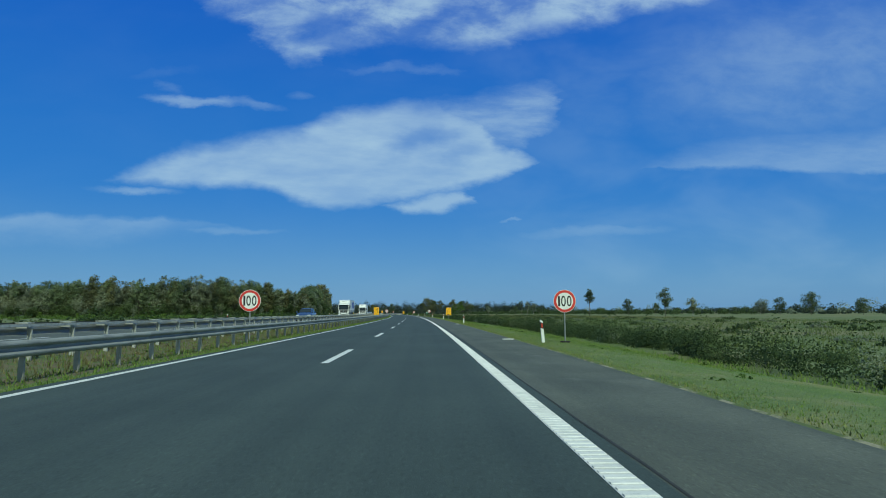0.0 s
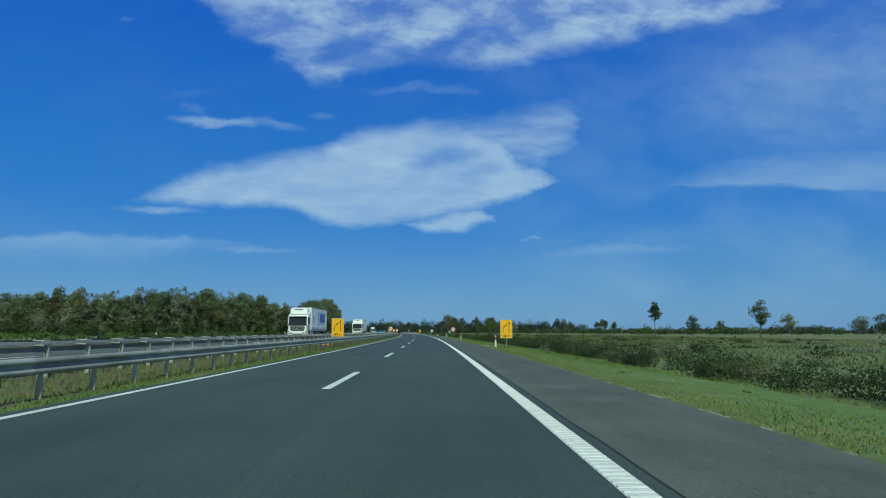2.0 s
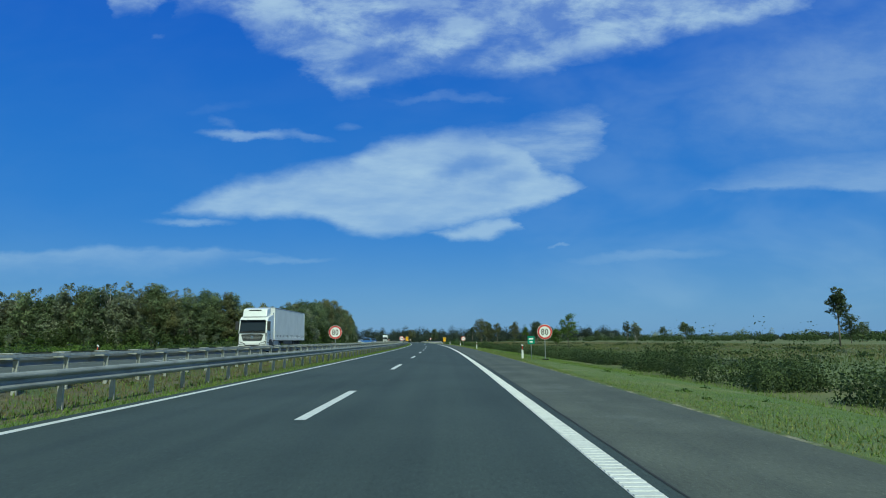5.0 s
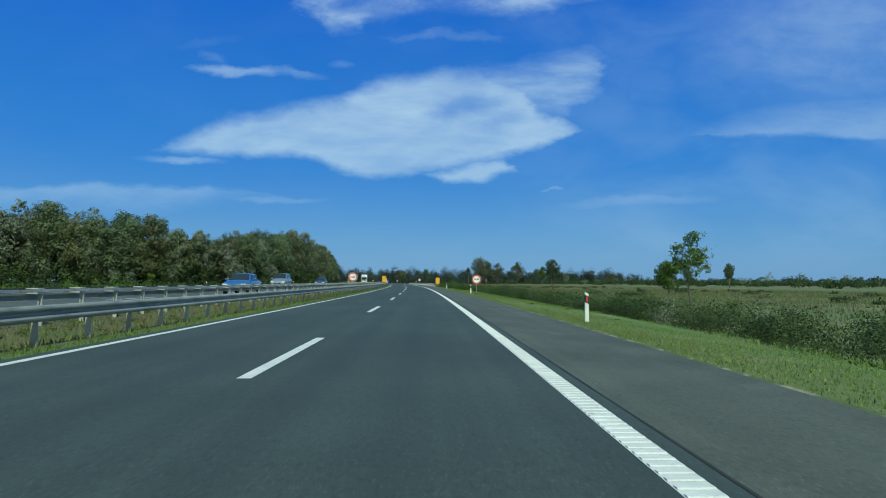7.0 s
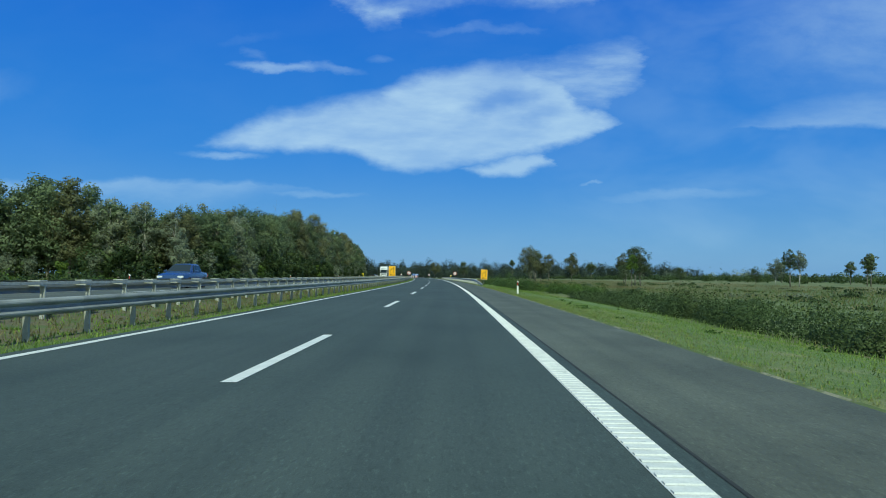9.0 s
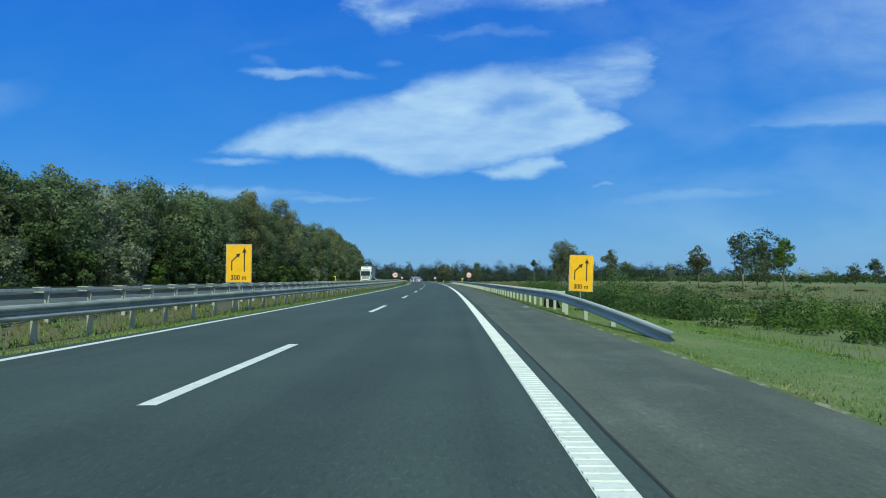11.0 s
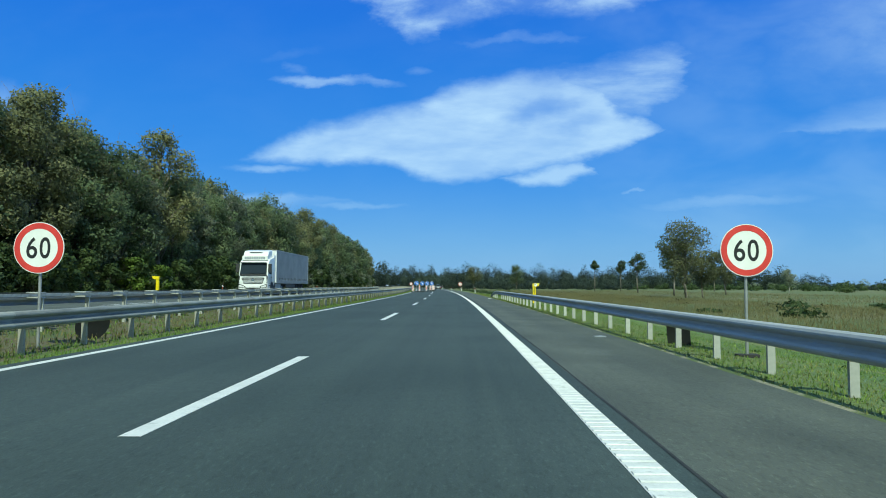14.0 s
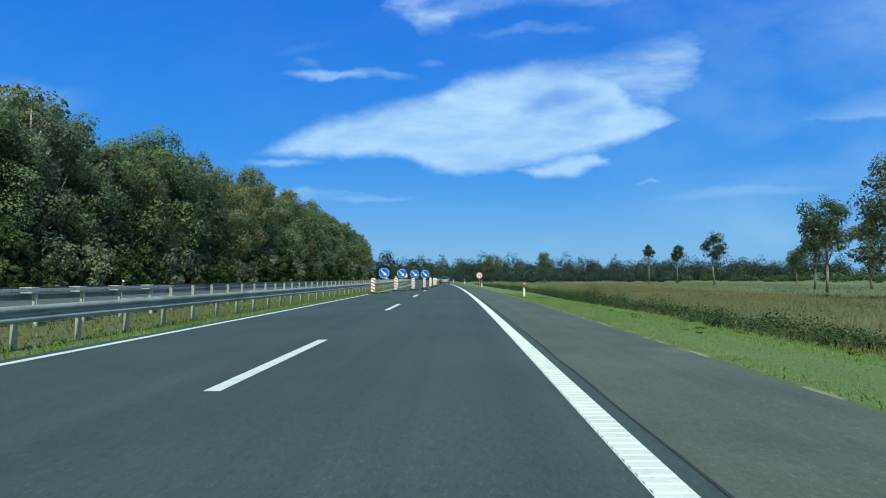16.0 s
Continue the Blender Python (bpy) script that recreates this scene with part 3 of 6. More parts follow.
GRIT = material("verge_edge", (0.14, 0.14, 0.085), (0.31, 0.29, 0.20), 2.0, 0.95, bump=0.01, fine=30, grain=0.6, stain=(0.085, 0.115, 0.032), stain_scale=1.1, stain_at=(0.42, 0.52))


def make_ground():
    ss = np.concatenate([np.arange(-420, 0, 40), np.arange(0, 800, 6), np.arange(800, 3400, 60)]).astype(float)
    dd = np.array([-1700, -900, -400, -200, -110, -70, -45, -35, -26, -23.5, -20.4, -19.2, -18.2, -9.2, -8.4, -6.4, -4.75, -4.05, -3.4, 3, 6.3, 6.45, 6.52, 6.7, 7.2, 8.6, 10.2,
                   11.5, 12.5, 14.0, 16, 20, 30, 60, 110, 200, 400, 900, 1700], float)
    s, d = np.meshgrid(ss, dd, indexing="ij")
    x, y, _ = along(s, d)
    z = ground_height(s, d)
    wave = 0.12 * np.sin(s * 0.11 + d * 0.35) * np.sin(s * 0.043 - d * 0.2)
    z = z + np.where((np.abs(d) > 11) & (np.abs(d) < 900), wave, 0) + np.where((np.abs(d) < 11) & ((d > 7.1) | (d < -20)), 0.2 * wave, 0)
    k = len(dd)
    verts = np.stack([x, y, z], -1).reshape(-1, 3)
    faces, which = [], []
    for i in range(len(ss) - 1):
        for j in range(k - 1):
            a = i * k + j
            faces.append((a, a + 1, a + 1 + k, a + k))
            mid = (dd[j] + dd[j + 1]) / 2
            which.append(3 if 6.3 < mid < 6.52 else 4 if 6.52 < mid < 8.5 else 1 if 6.52 < mid < 14.5 or -24 < mid < -18.2 or -4.8 < mid < -4.0 else 2 if -9.3 < mid < -4.7 else 0)
    me = mesh_of("ground", verts, faces, SOIL, True)
    for m in (TURF, MEDIAN_SOIL, GRIT, DRY_TURF):
        me.materials.append(m)
    me.polygons.foreach_set("material_index", which)
    setting("ground", me, "flat fields with a mown grass verge and a shallow ditch", "ground")


make_ground()
ROAD_A, ROAD_B = -120.0, 1500.0
road = setting("road", sweep("road", [(-4.15, -0.3), (-4.15, 0.0), (4.10, 0.0), (4.10, -0.3)], ROAD_A, ROAD_B, ASPHALT), "dark grey asphalt carriageway with two lanes", "road")
hard_shoulder = setting("hard_shoulder", sweep("hard_shoulder", [(4.10, -0.3), (4.10, 0.0), (6.45, -0.03), (6.45, -0.3)], ROAD_A, ROAD_B, SHOULDER),
                        "rough worn grey-brown asphalt hard shoulder", "road shoulder")
opposite_road = setting("opposite_road", sweep("opposite_road", [(-18.95, -0.25), (-18.95, OPP_Z - 0.03), (-8.35, OPP_Z), (-8.35, -0.25)], ROAD_A, ROAD_B, SHOULDER),
                        "grey asphalt carriageway for the oncoming traffic", "road")


def make_seam():
    """The sealed joint between the lane and the hard shoulder, a little wavy and uneven in width."""
    rows = []
    for v in np.arange(0, 760, 0.7):
        d = 4.11 + 0.022 * noise.noise((v * 0.5, 0, 0)) + 0.03 * noise.noise((v * 0.09, 5, 0))
        half = 0.014 + 0.011 * noise.noise((v * 0.33, 9, 0))
        for e in (-half, half):
            x, y, _ = along(v, d + e)
            rows.append((float(x), float(y), 0.0045))
    part("tar_seam", mesh_of("tar_seam", rows, [(2 * i, 2 * i + 1, 2 * i + 3, 2 * i + 2) for i in range(len(rows) // 2 - 1)], TAR), road, "dark sealed joint")


make_seam()



def marking(name, d0, d1, s0, s1, parent, z=0.0, label="", step=4.0):
    return part(name, sweep(name, [(d0, z + 0.001), (d0, z + 0.005), (d1, z + 0.005), (d1, z + 0.001)], s0, s1, PAINT, step), parent, label)


marking("edge_line", -3.87, -3.70, ROAD_A, ROAD_B, road)
marking("edge_line", 3.69, 3.94, ROAD_A, ROAD_B, road, 0.0, "white ribbed edge line")
for n in range(-3, 66):
    marking("lane_dash", -0.09, 0.09, n * 18.0, n * 18.0 + 6.0, road, step=3.0)
marking("edge_line", 2 * MEDIAN + 3.70, 2 * MEDIAN + 3.87, ROAD_A, ROAD_B, opposite_road, OPP_Z - 0.004)
marking("edge_line", 2 * MEDIAN - 3.94, 2 * MEDIAN - 3.69, ROAD_A, ROAD_B, opposite_road, OPP_Z - 0.016)
for n in range(-3, 50):
    marking("lane_dash", 2 * MEDIAN - 0.09, 2 * MEDIAN + 0.09, n * 18.0 + 5, n * 18.0 + 11.0, opposite_road, OPP_Z - 0.010, step=3.0)


def make_ribs():
    """Raised cross ribs on the edge line beside the hard shoulder."""
    s = np.arange(-2, 660, 0.16)
    verts, faces = [], []
    for v in s:
        b = len(verts)
        for ds, z in ((0, 0.006), (0.015, 0.014), (0.06, 0.014), (0.075, 0.006)):
            for d in (3.70, 3.93):
                x, y, _ = along(v + ds, d)
                verts.append((float(x), float(y), z))
        faces += [(b + 2 * i, b + 2 * i + 1, b + 2 * i + 3, b + 2 * i + 2) for i in range(3)]
    tagged(part("line_ribs", mesh_of("line_ribs", verts, faces, PAINT), road, "raised white ribs across the edge line"), kind="stuff")


make_ribs()


# ---- plants ----
def leaf_cards(centres, outward, size, spread=0.9, seed=0, droop=0.0):
    """Kite-shaped leaf clumps round the centres, turned partly outward."""
    r = np.random.default_rng(seed)
    n = len(centres)
    normal = outward * (1 - spread) + r.normal(size=(n, 3)) * spread * 0.7
    normal[:, 2] += 0.25 - droop
    normal /= np.linalg.norm(normal, axis=1, keepdims=True) + 1e-9
    other = r.normal(size=(n, 3))
    u = np.cross(normal, other)
    u /= np.linalg.norm(u, axis=1, keepdims=True) + 1e-9
    v = np.cross(normal, u)
    a = (size * r.uniform(0.6, 1.35, n))[:, None]
    bend = normal * a * r.uniform(-0.25, 0.25, (n, 1))
    cards = np.stack([centres + u * a, centres + v * a * 0.62 + bend, centres - u * a * 0.9, centres - v * a * 0.62 + bend], 1)
    out = outward / (np.linalg.norm(outward, axis=1, keepdims=True) + 1e-9)
    face = np.cross(cards[:, 1] - cards[:, 0], cards[:, 3] - cards[:, 0])
    face /= np.linalg.norm(face, axis=1, keepdims=True) + 1e-9
    away = np.sum(face * out, 1) < 0
    cards[away] = cards[away][:, ::-1]
    face[away] *= -1
    shade = out * 0.62 + face * 0.38
    return cards, shade / (np.linalg.norm(shade, axis=1, keepdims=True) + 1e-9)


def tree_meshes(height, clear, radius, leaf, bark, seed, count=2600, size=0.34, blobs=16, thick=None, narrow=0.0, sparse=0.0, lean=0.0, fine=True, lump=1.0):
    """A tapered trunk with limbs to clumps of leaves. clear: height of the lowest leaves."""
    r = np.random.default_rng(seed)
    thick = thick or height * 0.016
    mid = (height + clear) / 2
    half = (height - clear) / 2
    spots = []
    while len(spots) < blobs:
        p = r.uniform(-1, 1, 3)
        if 0.25 < np.linalg.norm(p) < 1:
            wide = radius * (1 - narrow * max(p[2], 0))
            spots.append((p[0] * wide * 0.72 + lean * (p[2] + 1), p[1] * wide * 0.72, mid + p[2] * half * 0.80))
    spots.append((lean * 1.6, 0, height - half * 0.32))
    spots = np.array(spots)
    sizes = r.uniform(0.26, 0.46, len(spots)) * radius * (1.15 if blobs < 14 else 1.0) * lump
    bm = bmesh.new()
    top = Vector((lean, 0, clear + half * 1.35))
    knee = Vector((lean * 0.25 + r.normal() * thick, r.normal() * thick, clear * 0.75 + 0.2 * half))
    rod(bm, (0, 0, -0.4), knee, thick, thick * 0.72, 9)
    rod(bm, knee, top, thick * 0.72, thick * 0.22, 8)
    for p in spots:
        z = min(max(p[2] - half * 0.45, clear * 0.6), top.z)
        f = (z - knee.z) / (top.z - knee.z)
        a = knee.lerp(top, max(0.0, f)) if f > 0 else Vector((0, 0, 0)).lerp(knee, z / knee.z)
        elbow = a.lerp(Vector(p), 0.55) + Vector((0, 0, 0.08 * half))
        rod(bm, a, elbow, thick * 0.28, thick * 0.16, 5)
        rod(bm, elbow, p, thick * 0.16, thick * 0.05, 5)
        for _ in range(3 if fine else 0):
            tip = Vector(p) + Vector(r.normal(size=3)) * radius * 0.25
            rod(bm, elbow.lerp(Vector(p), 0.6), tip, thick * 0.08, thick * 0.03, 4)
    trunk = bm_mesh("trunk", bm, bark, True)
    share = sizes ** 2 / np.sum(sizes ** 2)
    pts, outs = [], []
    for p, q, w in zip(spots, sizes, share):
        m = max(int(count * w), 8)
        way = r.normal(size=(m, 3))
        way /= np.linalg.norm(way, axis=1, keepdims=True)
        # twigs: leaves gather on short rays, so that the outline breaks up
        twig = r.normal(size=(max(m // 9, 3), 3))
        twig /= np.linalg.norm(twig, axis=1, keepdims=True)
        way = way * 0.42 + twig[r.integers(0, len(twig), m)]
        way /= np.linalg.norm(way, axis=1, keepdims=True)
        dist = q * r.uniform(0.35, 1.12, (m, 1)) ** 0.6
        flat = np.array([1.0, 1.0, 0.82])
        pts.append(p + way * dist * flat)
        outs.append(way)
    pts, outs = np.concatenate(pts), np.concatenate(outs)
    keep = r.uniform(size=len(pts)) > sparse
    crown = quads_mesh("crown", leaf_cards(pts[keep], outs[keep], size, 0.5, seed + 1), leaf)
    return trunk, crown


def tree(name, meshes, m, label, category="tree", group=""):
    ob = thing(name, m, label, category, group)
    part("trunk", meshes[0], ob)
    part("crown", meshes[1], ob)
    return ob


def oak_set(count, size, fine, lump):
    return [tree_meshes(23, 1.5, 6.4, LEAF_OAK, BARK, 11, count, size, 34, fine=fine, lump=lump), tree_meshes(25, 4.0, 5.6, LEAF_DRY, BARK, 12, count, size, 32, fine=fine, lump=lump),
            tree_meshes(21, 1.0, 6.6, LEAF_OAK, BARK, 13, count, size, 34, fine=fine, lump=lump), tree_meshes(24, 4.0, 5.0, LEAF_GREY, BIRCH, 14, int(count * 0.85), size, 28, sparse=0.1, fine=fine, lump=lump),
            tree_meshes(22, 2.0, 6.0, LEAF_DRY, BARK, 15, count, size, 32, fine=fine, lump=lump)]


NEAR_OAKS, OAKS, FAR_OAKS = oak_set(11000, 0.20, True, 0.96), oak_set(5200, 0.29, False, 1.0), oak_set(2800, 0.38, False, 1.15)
SHRUBS = [tree_meshes(7, 0.3, 3.0, LEAF_BUSH, BARK, 21, 1500, 0.24, 12, 0.09, fine=False), tree_meshes(8.5, 0.4, 2.8, LEAF_GREY, BIRCH, 22, 1500, 0.23, 12, 0.08, fine=False),
          tree_meshes(6, 0.2, 2.6, LEAF_BRIGHT, BARK, 23, 1300, 0.22, 11, 0.08, fine=False), tree_meshes(10, 0.5, 3.4, LEAF_BUSH, BARK, 24, 1900, 0.26, 14, 0.1, fine=False)]


def forest_edge(s):
    return np.interp(s, [470, 520, 650, 800, 900, 960], [-60, -54, -47, -38, -31, -27])


# the trees' size along the wood's side, which rises from its low front corner, and along its front, a dome
SIDE_AT, SIDE_SIZE = (486, 535, 562, 600, 630, 650, 690, 960), (0.76, 0.90, 1.03, 1.11, 1.17, 1.07, 1.17, 1.17)
FRONT_AT, FRONT_SIZE = (62, 85, 115, 150, 190, 340), (0.74, 1.03, 1.27, 1.23, 1.14, 1.06)


def forest_height(s):
    return float(np.interp(s, SIDE_AT, SIDE_SIZE))


def front_height(d):
    return float(np.interp(-d, FRONT_AT, FRONT_SIZE))


def make_forest():
    r = np.random.default_rng(5)
    group = "trees of the wood's edge"
    labels = ("broad green oak at the edge of the wood", "tall oak with browning leaves in the wood", "low-branched green oak at the wood's edge",
              "slender pale-barked tree with greyish leaves", "brownish-green oak in the wood")
    kinds = list(range(5))
    spots = []
    for s in np.arange(486, 952, 5.6):          # the long side beside the road
        spots.append((s + r.uniform(-2, 2), forest_edge(s) + r.uniform(-2.0, 1.5), forest_height(s), True))
    for s in np.arange(490, 946, 7.5):
        spots.append((s + r.uniform(-3, 3), forest_edge(s) - 7 + r.uniform(-2, 2), forest_height(s) + 0.08, False))
    for d in np.arange(-64, -340, -4.8):        # the front that faces down the road
        spots.append((492 + r.uniform(-6, 6) + (-d - 66) * 0.04, d + r.uniform(-2, 2), front_height(d), False))
    for d in np.arange(-68, -340, -8.0):
        spots.append((503 + r.uniform(-4, 4), d + r.uniform(-3, 3), front_height(d) + 0.06, False))
    for d in np.arange(-62, -340, -5.5):
        spots.append((497 + r.uniform(-3, 3), d + r.uniform(-3, 3), 0.72, False))
    for s, d, tall, near in spots:
        front = d < -62
        k = int(r.choice(kinds, p=[0.22, 0.12, 0.22, 0.34, 0.10] if front else [0.30, 0.14, 0.26, 0.18, 0.12]))
        f = tall * (r.uniform(0.92, 1.08) if front else r.uniform(0.88, 1.08))
        x, y, _ = along(s, d)
        tree("forest_tree", (NEAR_OAKS if near and 560 < s < 800 else OAKS if d > -130 and s < 870 else FAR_OAKS)[k], pose(float(x), float(y), -0.9, 0, 0, r.uniform(0, 360)) @ Matrix.Diagonal((f, f, f, 1)), labels[k], "tree", group)
    # undergrowth at the foot
    names = ("dense green bush at the wood's foot", "greyish willow bush below the tall trees", "fresh green bush below the oaks", "tall dark green bush")
    for s in np.arange(478, 950, 5.0):
        k = int(r.choice(4, p=[0.44, 0.24, 0.03, 0.29]))
        f = r.uniform(0.7, 1.15)
        x, y, _ = along(s + r.uniform(-2, 2), forest_edge(s) + r.uniform(4.0, 6.5))
        tree("bush", SHRUBS[k], pose(float(x), float(y), -0.9, 0, 0, r.uniform(0, 360)) @ Matrix.Diagonal((f, f, f, 1)), names[k], "bush", "bushes at the wood's foot")
    for d in np.arange(-62, -330, -6.0):
        k = int(r.choice(4, p=[0.4, 0.25, 0.1, 0.25]))
        f = r.uniform(0.5, 0.95)
        x, y, _ = along(484 + r.uniform(-4, 3), d)
        tree("bush", SHRUBS[k], pose(float(x), float(y), -0.9, 0, 0, r.uniform(0, 360)) @ Matrix.Diagonal((f, f, f, 1)), names[k], "bush", "bushes at the wood's foot")
    # the closed canopy behind: too many to count
    n = 40000
    s = r.uniform(500, 950, n * 2)
    d = forest_edge(s) - 10 - r.uniform(0, 1, n * 2) * 275
    tall = np.minimum(np.interp(s, SIDE_AT, SIDE_SIZE), np.interp(-d, FRONT_AT, FRONT_SIZE))
    z = 17.5 * tall + 2.5 * np.sin(s * 0.21 + d * 0.13) * np.cos(d * 0.24) + r.uniform(-5, 0.5, n * 2)
    x, y, _ = along(s, d)
    pts = np.stack([x, y, z], -1)[:n]
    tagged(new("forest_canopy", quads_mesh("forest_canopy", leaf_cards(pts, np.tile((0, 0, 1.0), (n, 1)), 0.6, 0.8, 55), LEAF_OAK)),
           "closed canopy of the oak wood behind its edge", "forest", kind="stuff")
    n = 26000
    s = r.uniform(530, 950, n)
    d = forest_edge(s) - 26 - r.uniform(0, 1, n) * 260
    z = 14.0 + 2.5 * np.sin(s * 0.21 + d * 0.13) * np.cos(d * 0.24) + r.uniform(-4, 1.0, n)
    x, y, _ = along(s, d)
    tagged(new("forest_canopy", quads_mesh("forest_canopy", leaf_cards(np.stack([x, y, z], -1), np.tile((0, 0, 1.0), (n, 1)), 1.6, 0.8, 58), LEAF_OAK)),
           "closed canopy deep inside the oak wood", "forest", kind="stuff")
    n = 16000
    s = r.uniform(500, 960, n)
    d = forest_edge(s) - r.uniform(12, 50, n)
    x, y, _ = along(s, d)
    pts = np.stack([x, y, r.uniform(-0.9, 7, n)], -1)
    tagged(new("forest_saplings", quads_mesh("forest_saplings", leaf_cards(pts, r.normal(size=(n, 3)), 0.55, 0.8, 57), LEAF_BUSH)),
           "saplings and brambles deep inside the wood", "forest", kind="stuff")
    # the shaded inside of the wood, between the trunks
    n = 34000
    s = r.uniform(490, 950, n)
    d = forest_edge(s) - r.uniform(2, 14, n)
    front = r.uniform(size=n) < 0.5
    s = np.where(front, 494 + r.uniform(0, 14, n), s)
    d = np.where(front, -r.uniform(62, 330, n), d)
    x, y, _ = along(s, d)
    pts = np.stack([x, y, r.uniform(-0.8, 15, n)], -1)
    tagged(new("forest_understorey", quads_mesh("forest_understorey", leaf_cards(pts, r.normal(size=(n, 3)), 0.42, 0.8, 56), LEAF_BUSH)),
           "shaded leaves and saplings inside the wood", "forest", kind="stuff")


make_forest()


def make_single_trees():
    """The scattered trees of the plain: place, height, clear stem, crown radius, kind, label."""
    rows = (
        (353, 103, 15.5, 6.0, 3.4, "oak", "slim tree with a bare lower stem in the plain"), (320, 130, 15.0, 4.0, 4.2, "oak", "tall ragged tree standing alone in the plain"),
        (422, 153, 11.5, 1.5, 4.2, "oak", "round dense tree in the plain"), (344, 156, 10.5, 2.0, 4.0, "grey", "thin greyish tree in the plain"),
        (369, 241, 14.0, 1.5, 6.5, "oak", "broad dark oak in the plain"), (403, 232, 11.0, 1.0, 6.0, "grey", "broad greyish tree in the plain"),
        (410, 250, 11.0, 1.0, 5.5, "oak", "broad dark tree in the plain"), (355, 262, 10.0, 1.0, 5.0, "oak", "broad dark tree in the plain"),
        (332, 30.7, 8.2, 2.6, 2.6, "bright", "fresh green ash with an open crown beside the hedge"), (330, 27.5, 4.8, 1.2, 1.7, "bright", "small leaning green tree beside the hedge"),
        (664, 56, 18.5, 2.0, 6.6, "dry", "large browning oak in the field"), (672, 63, 13.5, 1.5, 4.6, "dry", "browning oak beside a larger one in the field"), (700, 67, 17.5, 4.5, 5.0, "oak", "large oak in the field"),
        (528, 62, 12.5, 2.0, 3.8, "oak", "dark tree in a loose group"), (548, 67, 13.5, 3.5, 3.6, "oak", "tall open tree in the field"), (502, 51, 8.4, 3.8, 2.1, "bright", "fresh green tree in the field"),
        (514, 53, 6.5, 1.4, 2.4, "oak", "small dark tree in the field"),
        (607, 83, 13.0, 4.0, 4.2, "dry", "browning oak with bare lower stem"), (857, 156, 15.5, 5.0, 5.0, "oak", "tall far tree in the plain"), (836, 85, 15.5, 9.0, 2.6, "oak", "slim tree with a small high crown"),
        (866, 109, 17.0, 9.0, 3.6, "oak", "slim tree with a small high crown"), (796, 91, 18.0, 7.0, 4.6, "oak", "tall tree with an open crown"), (729, 82, 17.0, 4.5, 5.0, "dry", "browning open oak in the field"),
        (734, 98, 18.0, 3.0, 5.5, "dry", "broad browning oak in the field"), (573, 162, 11.5, 3.5, 2.8, "oak", "small far tree in the plain"), (599, 143, 11.0, 1.0, 4.2, "grey", "greyish bushy tree in the plain"),
        (548, 121, 12.5, 4.5, 3.0, "grey", "pale-stemmed open tree in the plain"), (543, 115, 12.5, 4.0, 2.8, "oak", "open tree with a ragged crown"), (563, 156, 12.0, 5.0, 2.8, "oak", "slim tree with a high crown"),
        (900, 60, 15.0, 2.0, 6.0, "oak", "broad far tree in the plain"), (930, 40, 16.0, 2.0, 6.0, "dry", "broad far browning tree"), (620, 190, 11.0, 3.0, 3.0, "oak", "small far tree in the plain"), (700, 210, 12.0, 2.0, 4.5, "oak", "broad far tree in the plain"),
        (660, 170, 9.0, 1.0, 3.5, "oak", "small bushy far tree"), (760, 180, 10.0, 1.0, 4.5, "oak", "bushy far tree in the plain"), (800, 160, 11.0, 2.0, 3.6, "grey", "greyish far tree in the plain"), (480, 200, 10.0, 1.0, 4.0, "oak", "bushy far tree in the plain"))
    mats = {"oak": (LEAF_FIELD, BARK), "grey": (LEAF_GREY, BIRCH), "bright": (LEAF_BRIGHT, BARK), "dry": (LEAF_RUSSET, BARK)}
    for i, (s, d, h, clear, radius, kind, label) in enumerate(rows):
        leaf, bark = mats[kind]
        near = d < 70
        made = tree_meshes(h, clear, radius, leaf, bark, 100 + i, int((5200 if near else 3600) * min(max(radius / 4.2, 0.6), 1.5)), (0.17 if near else 0.22) * (h / 14) ** 0.5,
                           34 if radius > 3 else 24, sparse=0.25 if "open" in label or "ragged" in label else 0.0, lump=0.95 if radius > 6 else 0.88)
        x, y, _ = along(s, d)
        tree("tree", made, pose(float(x), float(y), float(ground_height(s, d)), 0, 0, 37 * i), label, "tree", "scattered trees of the plain")


make_single_trees()


